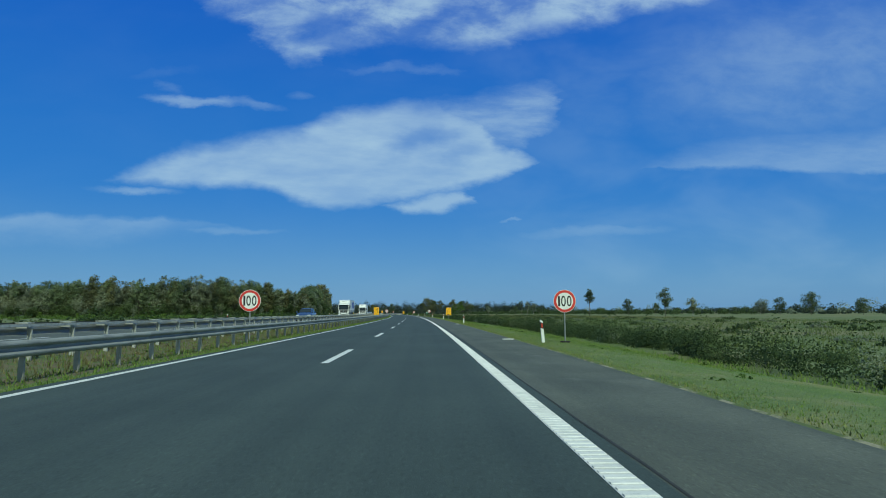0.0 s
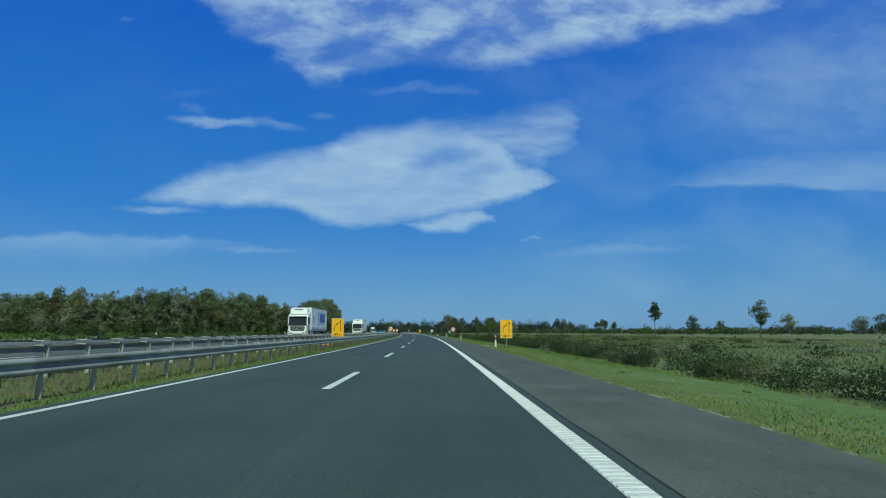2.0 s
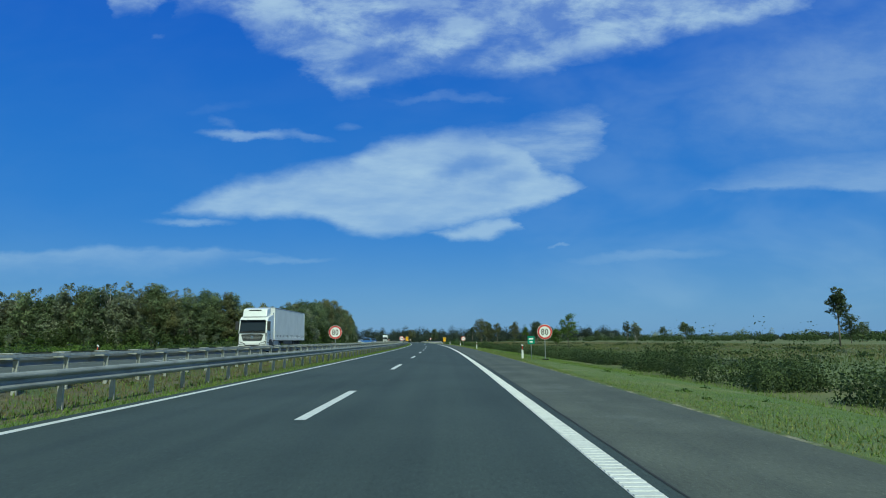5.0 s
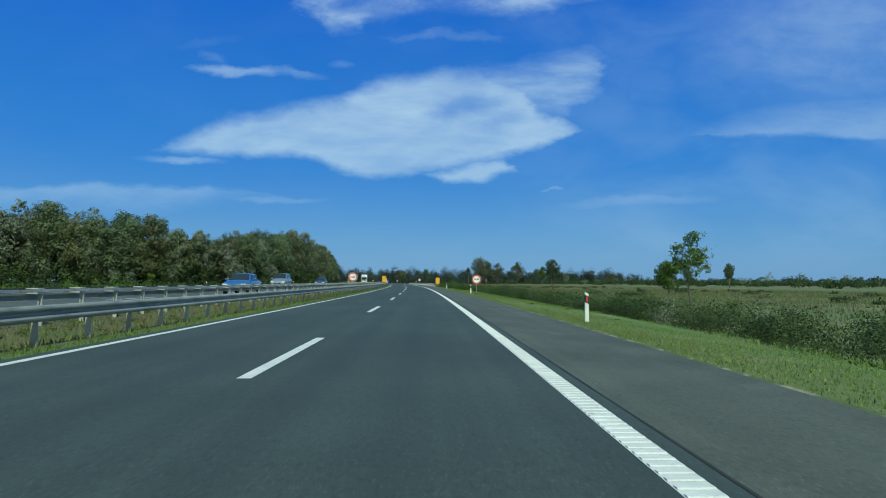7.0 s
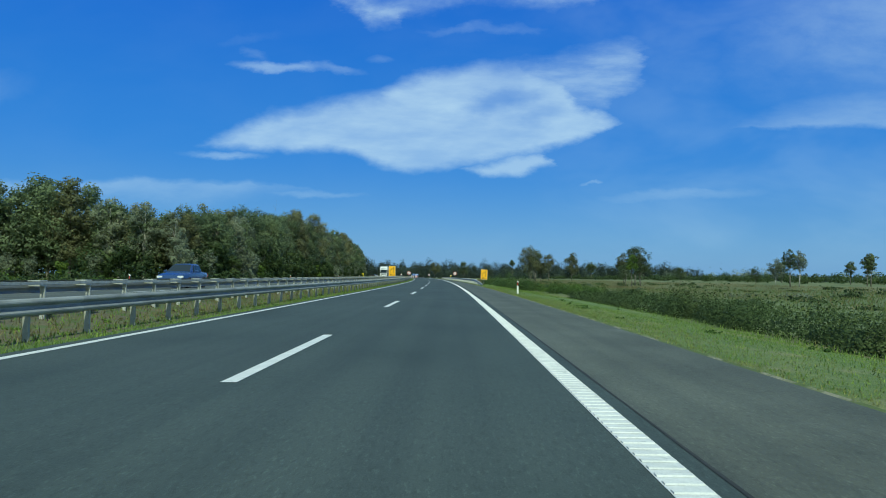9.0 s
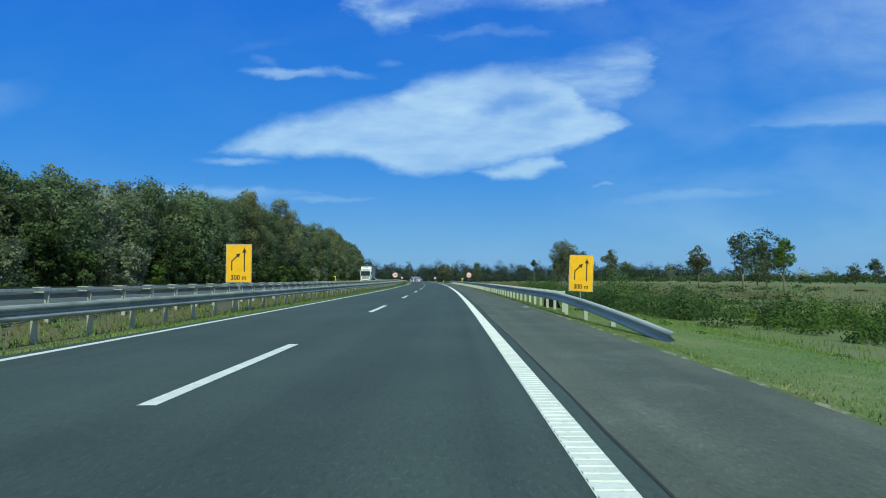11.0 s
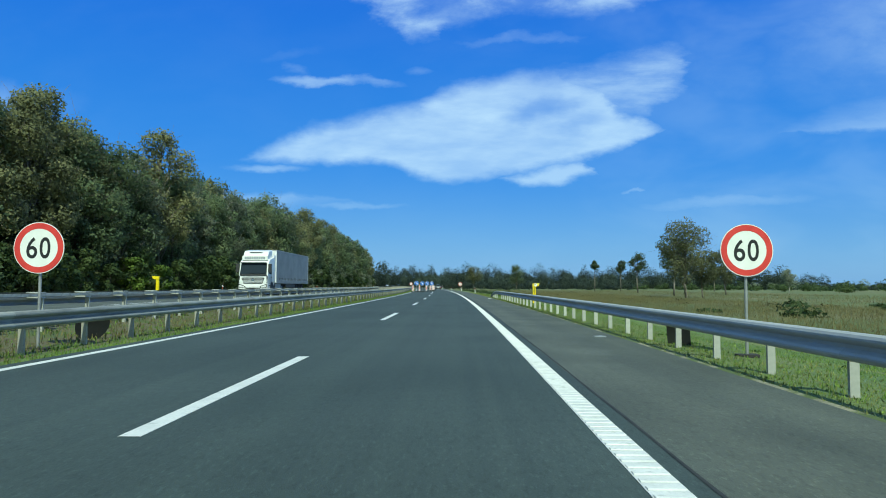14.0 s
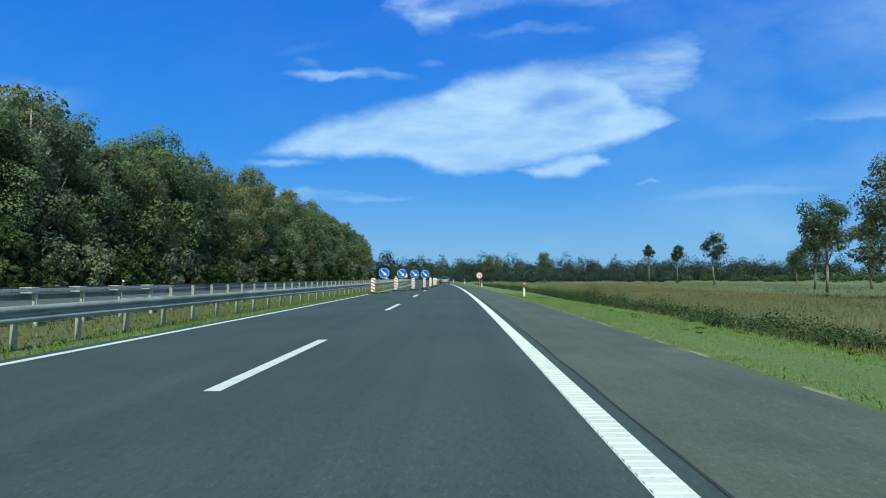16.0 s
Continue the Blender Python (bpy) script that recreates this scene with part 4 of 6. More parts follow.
def clumps(r, name, count, s0, s1, d0, d1, wide, high, leaves_each, size, leaf, label, category, crown=False, line=None):
    """Bushes, or the crowns of far trees, thick with leaves on their lumpy outer shell. wide, high: ranges of half width and height."""
    s = r.uniform(s0, s1, count)
    d = r.uniform(d0, d1, count) + (line(s) if line else 0)
    x, y, _ = along(s, d)
    base = ground_height(s, d)
    w = r.uniform(*wide, count)
    wave = np.clip(0.74 + 0.30 * np.sin(s * 0.13) * np.sin(s * 0.041 + 1) + 0.16 * np.sin(s * 0.61 + d), 0.42, 1.02)
    size_of = np.ones(count) if crown else r.uniform(0.62, 1.15, count)
    w, h = w * (0.4 + 0.6 * size_of), r.uniform(*high, count) * wave * size_of
    own = np.repeat(np.arange(count), (leaves_each * size_of ** 1.8).astype(int))
    n = len(own)
    way = r.normal(size=(n, 3))
    if not crown:
        way[:, 2] = np.abs(way[:, 2]) * 0.9
    way /= np.linalg.norm(way, axis=1, keepdims=True)
    lump = 0.82 + 0.22 * np.sin(way[:, 0] * 7 + own) * np.sin(way[:, 1] * 6 + 2.0 * own) + 0.12 * np.sin(way[:, 2] * 11 + own)
    if crown:
        lump = 0.90 + 0.4 * (lump - 0.82)
    far = r.uniform(0.55, 1.02, n) * lump
    foot = base[own] + (h[own] * 0.5 if crown else 0)
    tall = h[own] * (0.55 if crown else 1.0)
    pts = np.stack([x[own], y[own], foot], -1) + way * far[:, None] * np.stack([w[own], w[own], tall], -1)
    tagged(new(name, quads_mesh(name, leaf_cards(pts, way, size, 0.5, int(count + abs(s0))), leaf)), label, category, kind="stuff")


def make_far_woods():
    """Low woods along the horizon, and the wood that closes the road's far bend."""
    r = np.random.default_rng(9)

    def belt(name, count, s0, s1, d0, d1, high, leaf, label, size=0.9, each=150, wide=(3.0, 6.0)):
        clumps(r, name, count, s0, s1, d0, d1, wide, high, each, size * 0.6, leaf, label, "forest", True)

    def mass(count, s0, s1, d0, d1, wide, high, size, leaf, label, line=None, each=230):
        clumps(r, "forest_foliage", count, s0, s1, d0, d1, wide, high, each, size, leaf, label, "forest", True, line)

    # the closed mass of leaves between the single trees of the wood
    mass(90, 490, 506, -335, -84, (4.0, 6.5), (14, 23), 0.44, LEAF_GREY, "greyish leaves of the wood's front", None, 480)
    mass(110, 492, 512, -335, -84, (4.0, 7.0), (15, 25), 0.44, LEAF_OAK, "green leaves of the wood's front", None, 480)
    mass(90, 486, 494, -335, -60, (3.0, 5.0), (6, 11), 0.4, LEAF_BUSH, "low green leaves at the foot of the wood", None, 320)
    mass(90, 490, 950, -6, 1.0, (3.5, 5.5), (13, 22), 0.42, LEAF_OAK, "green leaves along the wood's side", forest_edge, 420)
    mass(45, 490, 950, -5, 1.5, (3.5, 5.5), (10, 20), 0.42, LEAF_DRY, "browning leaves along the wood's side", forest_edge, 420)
    mass(80, 480, 950, 0, 4.0, (2.5, 4.5), (6, 11), 0.34, LEAF_OAK, "low green leaves along the wood's foot", forest_edge, 380)
    belt("far_wood", 460, 1060, 1240, -220, 420, (16, 25), LEAF_FAR_HAZE, "dark wood across the end of the straight", 1.1, 380, (5.0, 9.0))
    belt("far_wood", 70, 1000, 1150, -20, 260, (9, 18), LEAF_FAR_HAZE, "dark trees before the far wood", 0.9, 300)
    belt("distant_trees", 560, 150, 1350, 320, 420, (4.5, 8.5), LEAF_FAR_HAZE, "low dark belt of trees along the horizon", 1.3, 90)
    belt("distant_trees", 60, 200, 1350, 270, 420, (7, 15), LEAF_GREY, "pale trees along the horizon", 0.9)
    belt("distant_bushes", 260, 460, 1250, 190, 300, (4, 8), LEAF_BUSH, "low belt of bushes in the plain", 1.0, 90)
    belt("distant_bushes", 60, 930, 1090, -120, -24, (5, 11), LEAF_BUSH, "young trees beside the far bend", 0.7, 260)
    belt("distant_bushes", 80, 940, 1090, 16, 150, (5, 12), LEAF_FAR_HAZE, "young trees beyond the far bend", 0.7, 260)


make_far_woods()


def make_hedges():
    """Rough scrub beyond the ditch and beside the other carriageway, bush by bush."""
    r = np.random.default_rng(13)

    def scrub(name, count, s0, s1, d0, d1, wide, high, leaves_each, size, leaf, label):
        clumps(r, name, count, s0, s1, d0, d1, wide, high, leaves_each, size, leaf, label, "scrub")

    scrub("weeds", 480, 6, 640, -8.2, -5.3, (0.10, 0.30), (0.08, 0.24), 34, 0.035, DRY_BLADE, "dry weeds and clods on the median")
    scrub("weeds", 380, 6, 640, -8.2, -4.6, (0.10, 0.34), (0.06, 0.22), 34, 0.035, LEAF_BRIGHT, "green weeds on the median")
    scrub("weeds", 260, 6, 640, 7.5, 13.5, (0.10, 0.35), (0.06, 0.18), 30, 0.04, LEAF_BRIGHT, "weeds in the verge grass")
    scrub("scrub", 230, 258, 404, 15.0, 18.0, (0.9, 1.7), (1.6, 2.9), 640, 0.056, LEAF_BUSH, "rough green scrub beside the ditch")
    scrub("scrub", 250, 4, 262, 16.0, 19.0, (0.9, 1.8), (2.1, 3.7), 640, 0.064, LEAF_BUSH, "rough green scrub along the ditch")
    scrub("scrub", 22, 4, 402, 16.0, 18.5, (0.5, 1.2), (1.0, 2.8), 520, 0.055, LEAF_GREY, "greyish willow scrub along the ditch")
    scrub("scrub", 36, 4, 300, 16.2, 19.0, (0.6, 1.3), (1.0, 2.3), 420, 0.06, LEAF_DRY, "dry brownish scrub along the ditch")
    scrub("scrub", 200, 4, 402, 18.5, 27.0, (0.9, 2.2), (1.2, 2.4), 260, 0.09, LEAF_BUSH, "green scrub behind the ditch")
    scrub("scrub", 46, 400, 432, 16.5, 26.0, (0.7, 1.5), (0.8, 1.8), 500, 0.06, LEAF_BUSH, "low scrub behind the ditch")
    scrub("scrub", 40, 426, 445, 18.0, 26.0, (0.9, 1.7), (1.4, 2.5), 480, 0.07, LEAF_BRIGHT, "yellowish green bushes behind the ditch")
    scrub("scrub", 80, 440, 500, 13.0, 17.5, (1.1, 2.1), (2.4, 3.2), 1100, 0.070, LEAF_GREEN, "dense green scrub behind the guard rail")
    scrub("scrub", 50, 442, 503, 16.5, 22.0, (1.3, 2.3), (2.3, 2.9), 1000, 0.090, LEAF_GREEN, "tall green scrub behind the guard rail")
    scrub("scrub", 40, 505, 610, 15.0, 19.6, (0.6, 1.2), (0.5, 1.1), 260, 0.07, LEAF_DRY, "low brownish scrub along the ditch")
    scrub("scrub", 240, 606, 780, 13.6, 17.0, (0.8, 1.6), (1.1, 2.1), 480, 0.058, LEAF_BUSH, "low dark scrub along the ditch")
    scrub("scrub", 50, 498, 800, 18.0, 60.0, (0.9, 2.2), (0.5, 1.0), 110, 0.12, DRY_BLADE, "dry weeds in the field")
    scrub("scrub", 150, 20, 620, 26.0, 110.0, (1.2, 3.0), (0.7, 1.7), 120, 0.24, LEAF_BUSH, "low bushes scattered in the field")
    scrub("scrub", 110, 20, 500, 24.0, 90.0, (1.2, 3.0), (0.5, 1.1), 110, 0.2, LEAF_GREY, "pale weeds in the field")
    scrub("scrub", 260, 40, 480, -34.0, -24.5, (1.2, 2.4), (1.5, 3.2), 200, 0.16, LEAF_BUSH, "rough green scrub beside the other carriageway")
    scrub("scrub", 200, 60, 480, -60.0, -34.0, (1.6, 3.2), (2.0, 3.8), 150, 0.22, LEAF_BUSH, "rough dark scrub beside the other carriageway")
    scrub("scrub", 90, 40, 480, -44.0, -25.0, (1.2, 2.4), (1.5, 3.0), 180, 0.17, LEAF_BRIGHT, "fresh green scrub beside the other carriageway")
    scrub("scrub", 260, 300, 482, -300.0, -58.0, (2.0, 4.0), (2.2, 4.4), 150, 0.26, LEAF_BRIGHT, "low green scrub before the wood")
    scrub("scrub", 240, 470, 960, -33.0, -23.5, (1.2, 2.2), (1.2, 2.2), 170, 0.16, LEAF_BUSH, "rough green scrub below the wood")


make_hedges()


def make_grass():
    r = np.random.default_rng(17)

    def blades(name, n, s, d, tall, mat, label, seed, width=0.010):
        q = np.random.default_rng(seed)
        x, y, _ = along(s, d)
        z = ground_height(s, d) - 0.01
        h = tall * q.uniform(0.35, 1.25, n)
        a = q.uniform(0, 2 * np.pi, n)
        w = np.stack([np.cos(a), np.sin(a), np.zeros(n)], -1) * width * q.uniform(0.6, 1.6, (n, 1))
        tip = np.stack([q.normal(size=n) * 0.35, q.normal(size=n) * 0.35, np.ones(n)], -1) * h[:, None]
        base = np.stack([x, y, z], -1)
        flat = np.cross(2 * w, tip + w)
        w[flat[:, 1] > 0] *= -1
        # a sward is lit as the ground is, each blade a little turned
        turned = np.stack([q.normal(size=n) * 0.35, q.normal(size=n) * 0.35, np.ones(n)], -1)
        turned /= np.linalg.norm(turned, axis=1, keepdims=True)
        tagged(new(name, tris_mesh(name, np.stack([base - w, base + w, base + tip], 1), mat, turned)), label, "grass", kind="stuff")

    n = 320000
    blades("grass", n, r.uniform(2, 640, n), 6.64 + r.uniform(0, 1, n) ** 1.4 * 7.5, 0.055, GRASS_BLADE, "short green roadside grass on the verge", 41)
    n = 26000
    blades("grass", n, r.uniform(2, 640, n), 6.49 + np.abs(r.normal(size=n)) * 0.14, 0.06, VERGE_BLADE, "dry grass fringe along the asphalt edge", 42)
    n = 90000
    blades("grass", n, r.uniform(2, 640, n), 6.66 + np.abs(r.normal(size=n)) * 1.0, 0.050, VERGE_BLADE, "yellowing mown grass beside the asphalt", 50)
    n = 40000
    blades("grass", n, r.uniform(4, 640, n), r.uniform(11.5, 17.5, n), 0.20, GRASS_BLADE, "longer grass in the ditch", 51, 0.016)
    n = 80000
    blades("grass", n, r.uniform(6, 680, n), -4.12 - r.uniform(0, 1, n) ** 1.6 * 1.3, 0.12, GRASS_BLADE, "grass along the inner edge of the carriageway", 43, 0.013)
    n = 70000
    blades("grass", n, r.uniform(6, 680, n), r.uniform(-8.3, -4.9, n), 0.14, DRY_BLADE, "dry weeds on the median", 44, 0.016)
    n = 40000
    blades("grass", n, r.uniform(6, 680, n), r.uniform(-8.3, -4.9, n), 0.13, GRASS_BLADE, "green weeds on the median", 45, 0.016)
    n = 110000
    blades("grass", n, r.uniform(490, 760, n), 14.5 + r.uniform(0, 1, n) ** 1.5 * 40, 0.42, DRY_BLADE, "tall dry grass in the field", 46, 0.022)
    n = 36000
    blades("grass", n, r.uniform(250, 900, n), r.uniform(36, 130, n), 0.5, DRY_BLADE, "dry grass far out in the field", 48, 0.06)
    n = 60000
    blades("grass", n, r.uniform(10, 480, n), 20 + r.uniform(0, 1, n) ** 1.4 * 100, 0.45, FIELD_BLADE, "green grass out in the field", 49, 0.05)
    n = 25000
    blades("grass", n, r.uniform(20, 600, n), r.uniform(-24.5, -19.2, n), 0.3, GRASS_BLADE, "grass beside the other carriageway", 47, 0.03)


make_grass()


# ---- guard rails ----
BEAM = [(0.0, 0.155), (0.03, 0.152), (0.062, 0.136), (0.081, 0.105), (0.083, 0.082), (0.066, 0.055), (0.012, 0.022), (0.012, -0.022), (0.066, -0.055), (0.083, -0.082),
        (0.081, -0.105), (0.062, -0.136), (0.03, -0.152), (0.0, -0.155)]


def beam_mesh(side, mat, length=4.0):
    """One W-shaped rail of sheet steel along local y; side +1 bulges to +x."""
    outer = [(side * x, z) for x, z in BEAM]
    inner = [(side * (x - 0.006), z) for x, z in BEAM][::-1]
    me = prism("beam", outer + inner, 0, length + 0.02, mat)
    return me


def post_mesh(top, foot, mat=ZINC_POST):
    bm = bmesh.new()
    box(bm, (-0.055, -0.003, foot), (0.055, 0.003, top))
    box(bm, (-0.055, 0.003, foot), (-0.049, 0.045, top))
    box(bm, (0.049, 0.003, foot), (0.055, 0.045, top))
    return bm_mesh("post", bm, mat)


def guard_rail(s0, s1, d_beam, side, z_mid, label, spacer=0.0, steel=ZINC, legs=PALE_POST, lift=0.0, tie=False):
    """side: the way the rail faces, +1 right and -1 left; posts every 2 m behind it."""
    rail = thing("guard_rail", Matrix.Identity(4), label, "guard rail")
    beam = beam_mesh(side, steel)
    behind = -side * (0.06 + spacer)
    strap = box_mesh("strap", (-0.012, 0, -0.035), (0.012, 4.0, 0.035), legs, 0.004) if tie else None
    post = post_mesh(z_mid + 0.10, -0.45, legs)
    x0, x1 = min(0, -side * (spacer + 0.12)), max(0, -side * (spacer + 0.12))
    bm = bmesh.new()
    if lift:
        box(bm, (x0, -0.02, z_mid + 0.075 - lift), (x1, 0.02, z_mid + 0.125 + lift), 0.006)
    elif tie:
        box(bm, (x0, -0.20, z_mid + 0.125), (x1, 0.10, z_mid + 0.155), 0.006)
        box(bm, (x0, -0.16, z_mid + 0.01), (x1, 0.08, z_mid + 0.055), 0.006)
    else:
        box(bm, (x0, -0.08, z_mid + 0.06), (x1, 0.08, z_mid + 0.11), 0.006)
    block = bm_mesh("spacer", bm, legs)
    for s in np.arange(s0, s1 - 0.1, 4.0):
        x, y, _ = along(s, d_beam)
        x2, y2, _ = along(s + 4, d_beam)
        m = pose(float(x), float(y), z_mid, 0, 0, math.degrees(math.atan2(-(x2 - x), y2 - y)))
        part("beam", beam, rail, "", m)
        if strap:
            part("strap", strap, rail, "", stand(s, d_beam + behind - side * 0.06, z_mid + 0.085))
        for k in (0.0, 2.0):
            part("post", post, rail, "", stand(s + k + 0.4, d_beam + behind, 0))
            if spacer:
                part("spacer", block, rail, "", stand(s + k + 0.4, d_beam, 0))
    return rail


guard_rail(8, 608, -5.02, 1, 0.58, "weathered galvanised steel guard rail along the median", 0.0, DULL_ZINC, ZINC_POST)
guard_rail(10, 610, 2 * MEDIAN + 5.02, -1, 0.86, "galvanised guard rail with spacers along the other carriageway", 0.18, tie=True)
guard_rail(432, 472, 6.72, -1, 0.57, "galvanised steel guard rail with tall spacers beside the hard shoulder", 0.28, NEW_ZINC, lift=0.05)
guard_rail(472, 580, 6.72, -1, 0.57, "galvanised steel guard rail with spacers beside the hard shoulder", 0.25, NEW_ZINC)


def far_rail(s0, s1, d, z, side):
    rows = [(d + side * x, z + v) for x, v in BEAM]
    rail = thing("guard_rail", Matrix.Identity(4), "far stretch of the weathered guard rail", "guard rail")
    part("beam", sweep("beam", rows + [(a - side * 0.006, b) for a, b in rows[::-1]], s0, s1, DULL_ZINC, 4.0, closed=True), rail)
    post = box_mesh("post", (-0.05, -0.025, -0.15), (0.05, 0.025, z + 0.10), ZINC_POST)
    for s in np.arange(s0 + 0.4, s1, 2.0):
        part("post", post, rail, "", stand(s, d - side * 0.06))


far_rail(608, 1000, -5.02, 0.58, 1)
far_rail(610, 1000, 2 * MEDIAN + 5.02, 0.86, -1)
far_rail(-100, 8, -5.02, 0.58, 1)


# ---- rail ends beside the hard shoulder ----
def rail_end(s_low, s_high, d_low, d_high, z_high, label):
    """The last rails slope down and turn away into the verge."""
    rail = thing("guard_rail", Matrix.Identity(4), label, "guard rail")
    n = 8
    rows = []
    for i in range(n + 1):
        f = i / n
        ease = f * (1.6 - 0.6 * f)
        s, d, z = s_low + (s_high - s_low) * f, d_low + (d_high - d_low) * ease, 0.02 + (z_high - 0.02) * ease
        rows.append([(d - x, z + v) for x, v in BEAM] + [(d - x + 0.006, z + v) for x, v in BEAM[::-1]])
    verts, faces = [], []
    k = len(rows[0])
    for i, row in enumerate(rows):
        for d, z in row:
            x, y, _ = along(s_low + (s_high - s_low) * i / n, d)
            verts.append((float(x), float(y), z))
    for i in range(n):
        for j in range(k):
            a, b = i * k + j, i * k + (j + 1) % k
            faces.append((a, b, b + k, a + k))
    part("beam", mesh_of("beam", verts, faces, NEW_ZINC), rail, "bent end beam")
    for i in (3, 5, 7):
        f = i / n
        ease = f * (1.6 - 0.6 * f)
        top = 0.02 + (z_high - 0.02) * ease
        part("post", post_mesh(top + 0.08, -0.45, PALE_POST), rail, "", stand(s_low + (s_high - s_low) * f, d_low + (d_high - d_low) * ease + 0.1))
    return rail


rail_end(420.5, 432.0, 7.15, 6.72, 0.57, "sloping end of the galvanised guard rail in the grass")
rail_end(592.0, 580.0, 7.0, 6.72, 0.57, "curved far end of the galvanised guard rail")


# ---- roadside furniture ----
def delineator(m, flip=1):
    """White marker post with a slanted black band and a red reflector."""
    ob = thing("delineator_post", m, "white plastic roadside marker post with red reflector", "marker post", "roadside marker posts")
    outline = [(-0.06, -0.35), (0.06, -0.35), (0.06, 0.86), (0.0, 0.92), (-0.06, 0.95)]
    part("body", prism("body", outline, -0.045, 0.045, PLASTIC_WHITE, 0.008), ob)
    band = [(-0.063, 0.62), (0.063, 0.56), (0.063, 0.80), (-0.063, 0.86)]
    part("band", prism("band", band, -0.048, 0.048, SIGN_BLACK), ob, "slanted black band")
    part("reflector", box_mesh("reflector", (-0.026, -0.056, 0.62), (0.026, -0.047, 0.80), REFLECTOR, 0.003), ob, "red reflector")
    return ob


first_post = delineator(stand(29.0, 7.25, -0.06) @ pose(0, 0, 0, 0, -4, 0))
for s in (78.8, 129.2, 180.8, 231.5, 282.8, 332.6, 382.4, 632.0, 682.0, 732.0, 782.0, 832.0, 882.0):
    copy_thing(first_post, stand(s, 7.3, -0.06))
for n in range(0, 20):
    copy_thing(first_post, stand(29.8 + 50.2 * n, -19.75, 0.2))


def sign_post(ob, height, depth=0.07, feet=True):
    part("post", rod_mesh("post", (0, depth, -0.2), (0, depth, height), 0.028, SIGN_GREY, 12), ob, "grey steel tube")
    if feet:
        part("foot", box_mesh("foot", (-0.20, depth - 0.10, -0.02), (0.20, depth + 0.10, 0.05), RUBBER, 0.015), ob, "black rubber foot plate")
    for z in (height - 0.25, height - 0.6):
        part("clamp", box_mesh("clamp", (-0.05, 0.006, z), (0.05, depth + 0.035, z + 0.04), SIGN_GREY, 0.004), ob)


def round_sign(m, centre, text, label, dash=False):
    ob = thing("speed_limit_sign" if not dash else "no_overtaking_sign", m, label, "road sign", "temporary round road signs")
    up = Matrix.Translation((0, 0, centre)) @ Matrix.Diagonal((1.09, 1, 1.09, 1))
    sign_post(ob, centre + 0.40)
    part("plate", prism("plate", ring_outline(0.45), 0.0, 0.006, SIGN_GREY), ob, "grey metal back plate", up)
    part("face", prism("face", ring_outline(0.448), -0.004, 0.0, SIGN_WHITE), ob, "white reflective face", up)
    part("border", annulus("border", 0.335, 0.435, -0.007, -0.004, SIGN_RED), ob, "red ring", up)
    if dash:
        for x, mat, note in ((-0.125, SIGN_RED, "red car symbol"), (0.125, SIGN_BLACK, "black car symbol")):
            bm = bmesh.new()
            box(bm, (-0.105, -0.007, -0.055), (0.105, -0.004, 0.015), 0.0)
            box(bm, (-0.095, -0.007, -0.085), (-0.055, -0.004, -0.055))
            box(bm, (0.055, -0.007, -0.085), (0.095, -0.004, -0.055))
            box(bm, (-0.085, -0.007, 0.075), (0.085, -0.004, 0.09))
            box(bm, (-0.092, -0.007, 0.015), (-0.075, -0.004, 0.088))
            box(bm, (0.075, -0.007, 0.015), (0.092, -0.004, 0.088))
            part("symbol", bm_mesh("symbol", bm, mat), ob, note, up @ Matrix.Translation((x, 0, 0)))
    else:
        rows = ((-0.225, 0.080), (-0.05, 0.185), (0.180, 0.185)) if len(text) == 3 else ((-0.122, 0.19), (0.110, 0.19))
        for c, (x, wide) in zip(text, rows):
            part("numeral", words("numeral", c, 0.41 if len(text) == 3 else 0.36, SIGN_BLACK, 1.0, 0.0015, 0.005, wide), ob, "black numeral " + c, up @ Matrix.Translation((x, -0.006, 0)))
    return ob


def arrow_outline(points, half, head, head_w):
    """A bent arrow as one outline: shaft points from the foot to the tip's base."""
    left, right = [], []
    for i, (x, z) in enumerate(points):
        a = points[max(i - 1, 0)]
        b = points[min(i + 1, len(points) - 1)]
        dx, dz = b[0] - a[0], b[1] - a[1]
        q = math.hypot(dx, dz)
        nx, nz = -dz / q * half, dx / q * half
        left.append((x + nx, z + nz))
        right.append((x - nx, z - nz))
    a, b = points[-2], points[-1]
    q = math.hypot(b[0] - a[0], b[1] - a[1])
    ux, uz = (b[0] - a[0]) / q, (b[1] - a[1]) / q
    tip = [(b[0] - uz * head_w, b[1] + ux * head_w), (b[0] + ux * head, b[1] + uz * head), (b[0] + uz * head_w, b[1] - ux * head_w)]
    return left + tip + right[::-1]


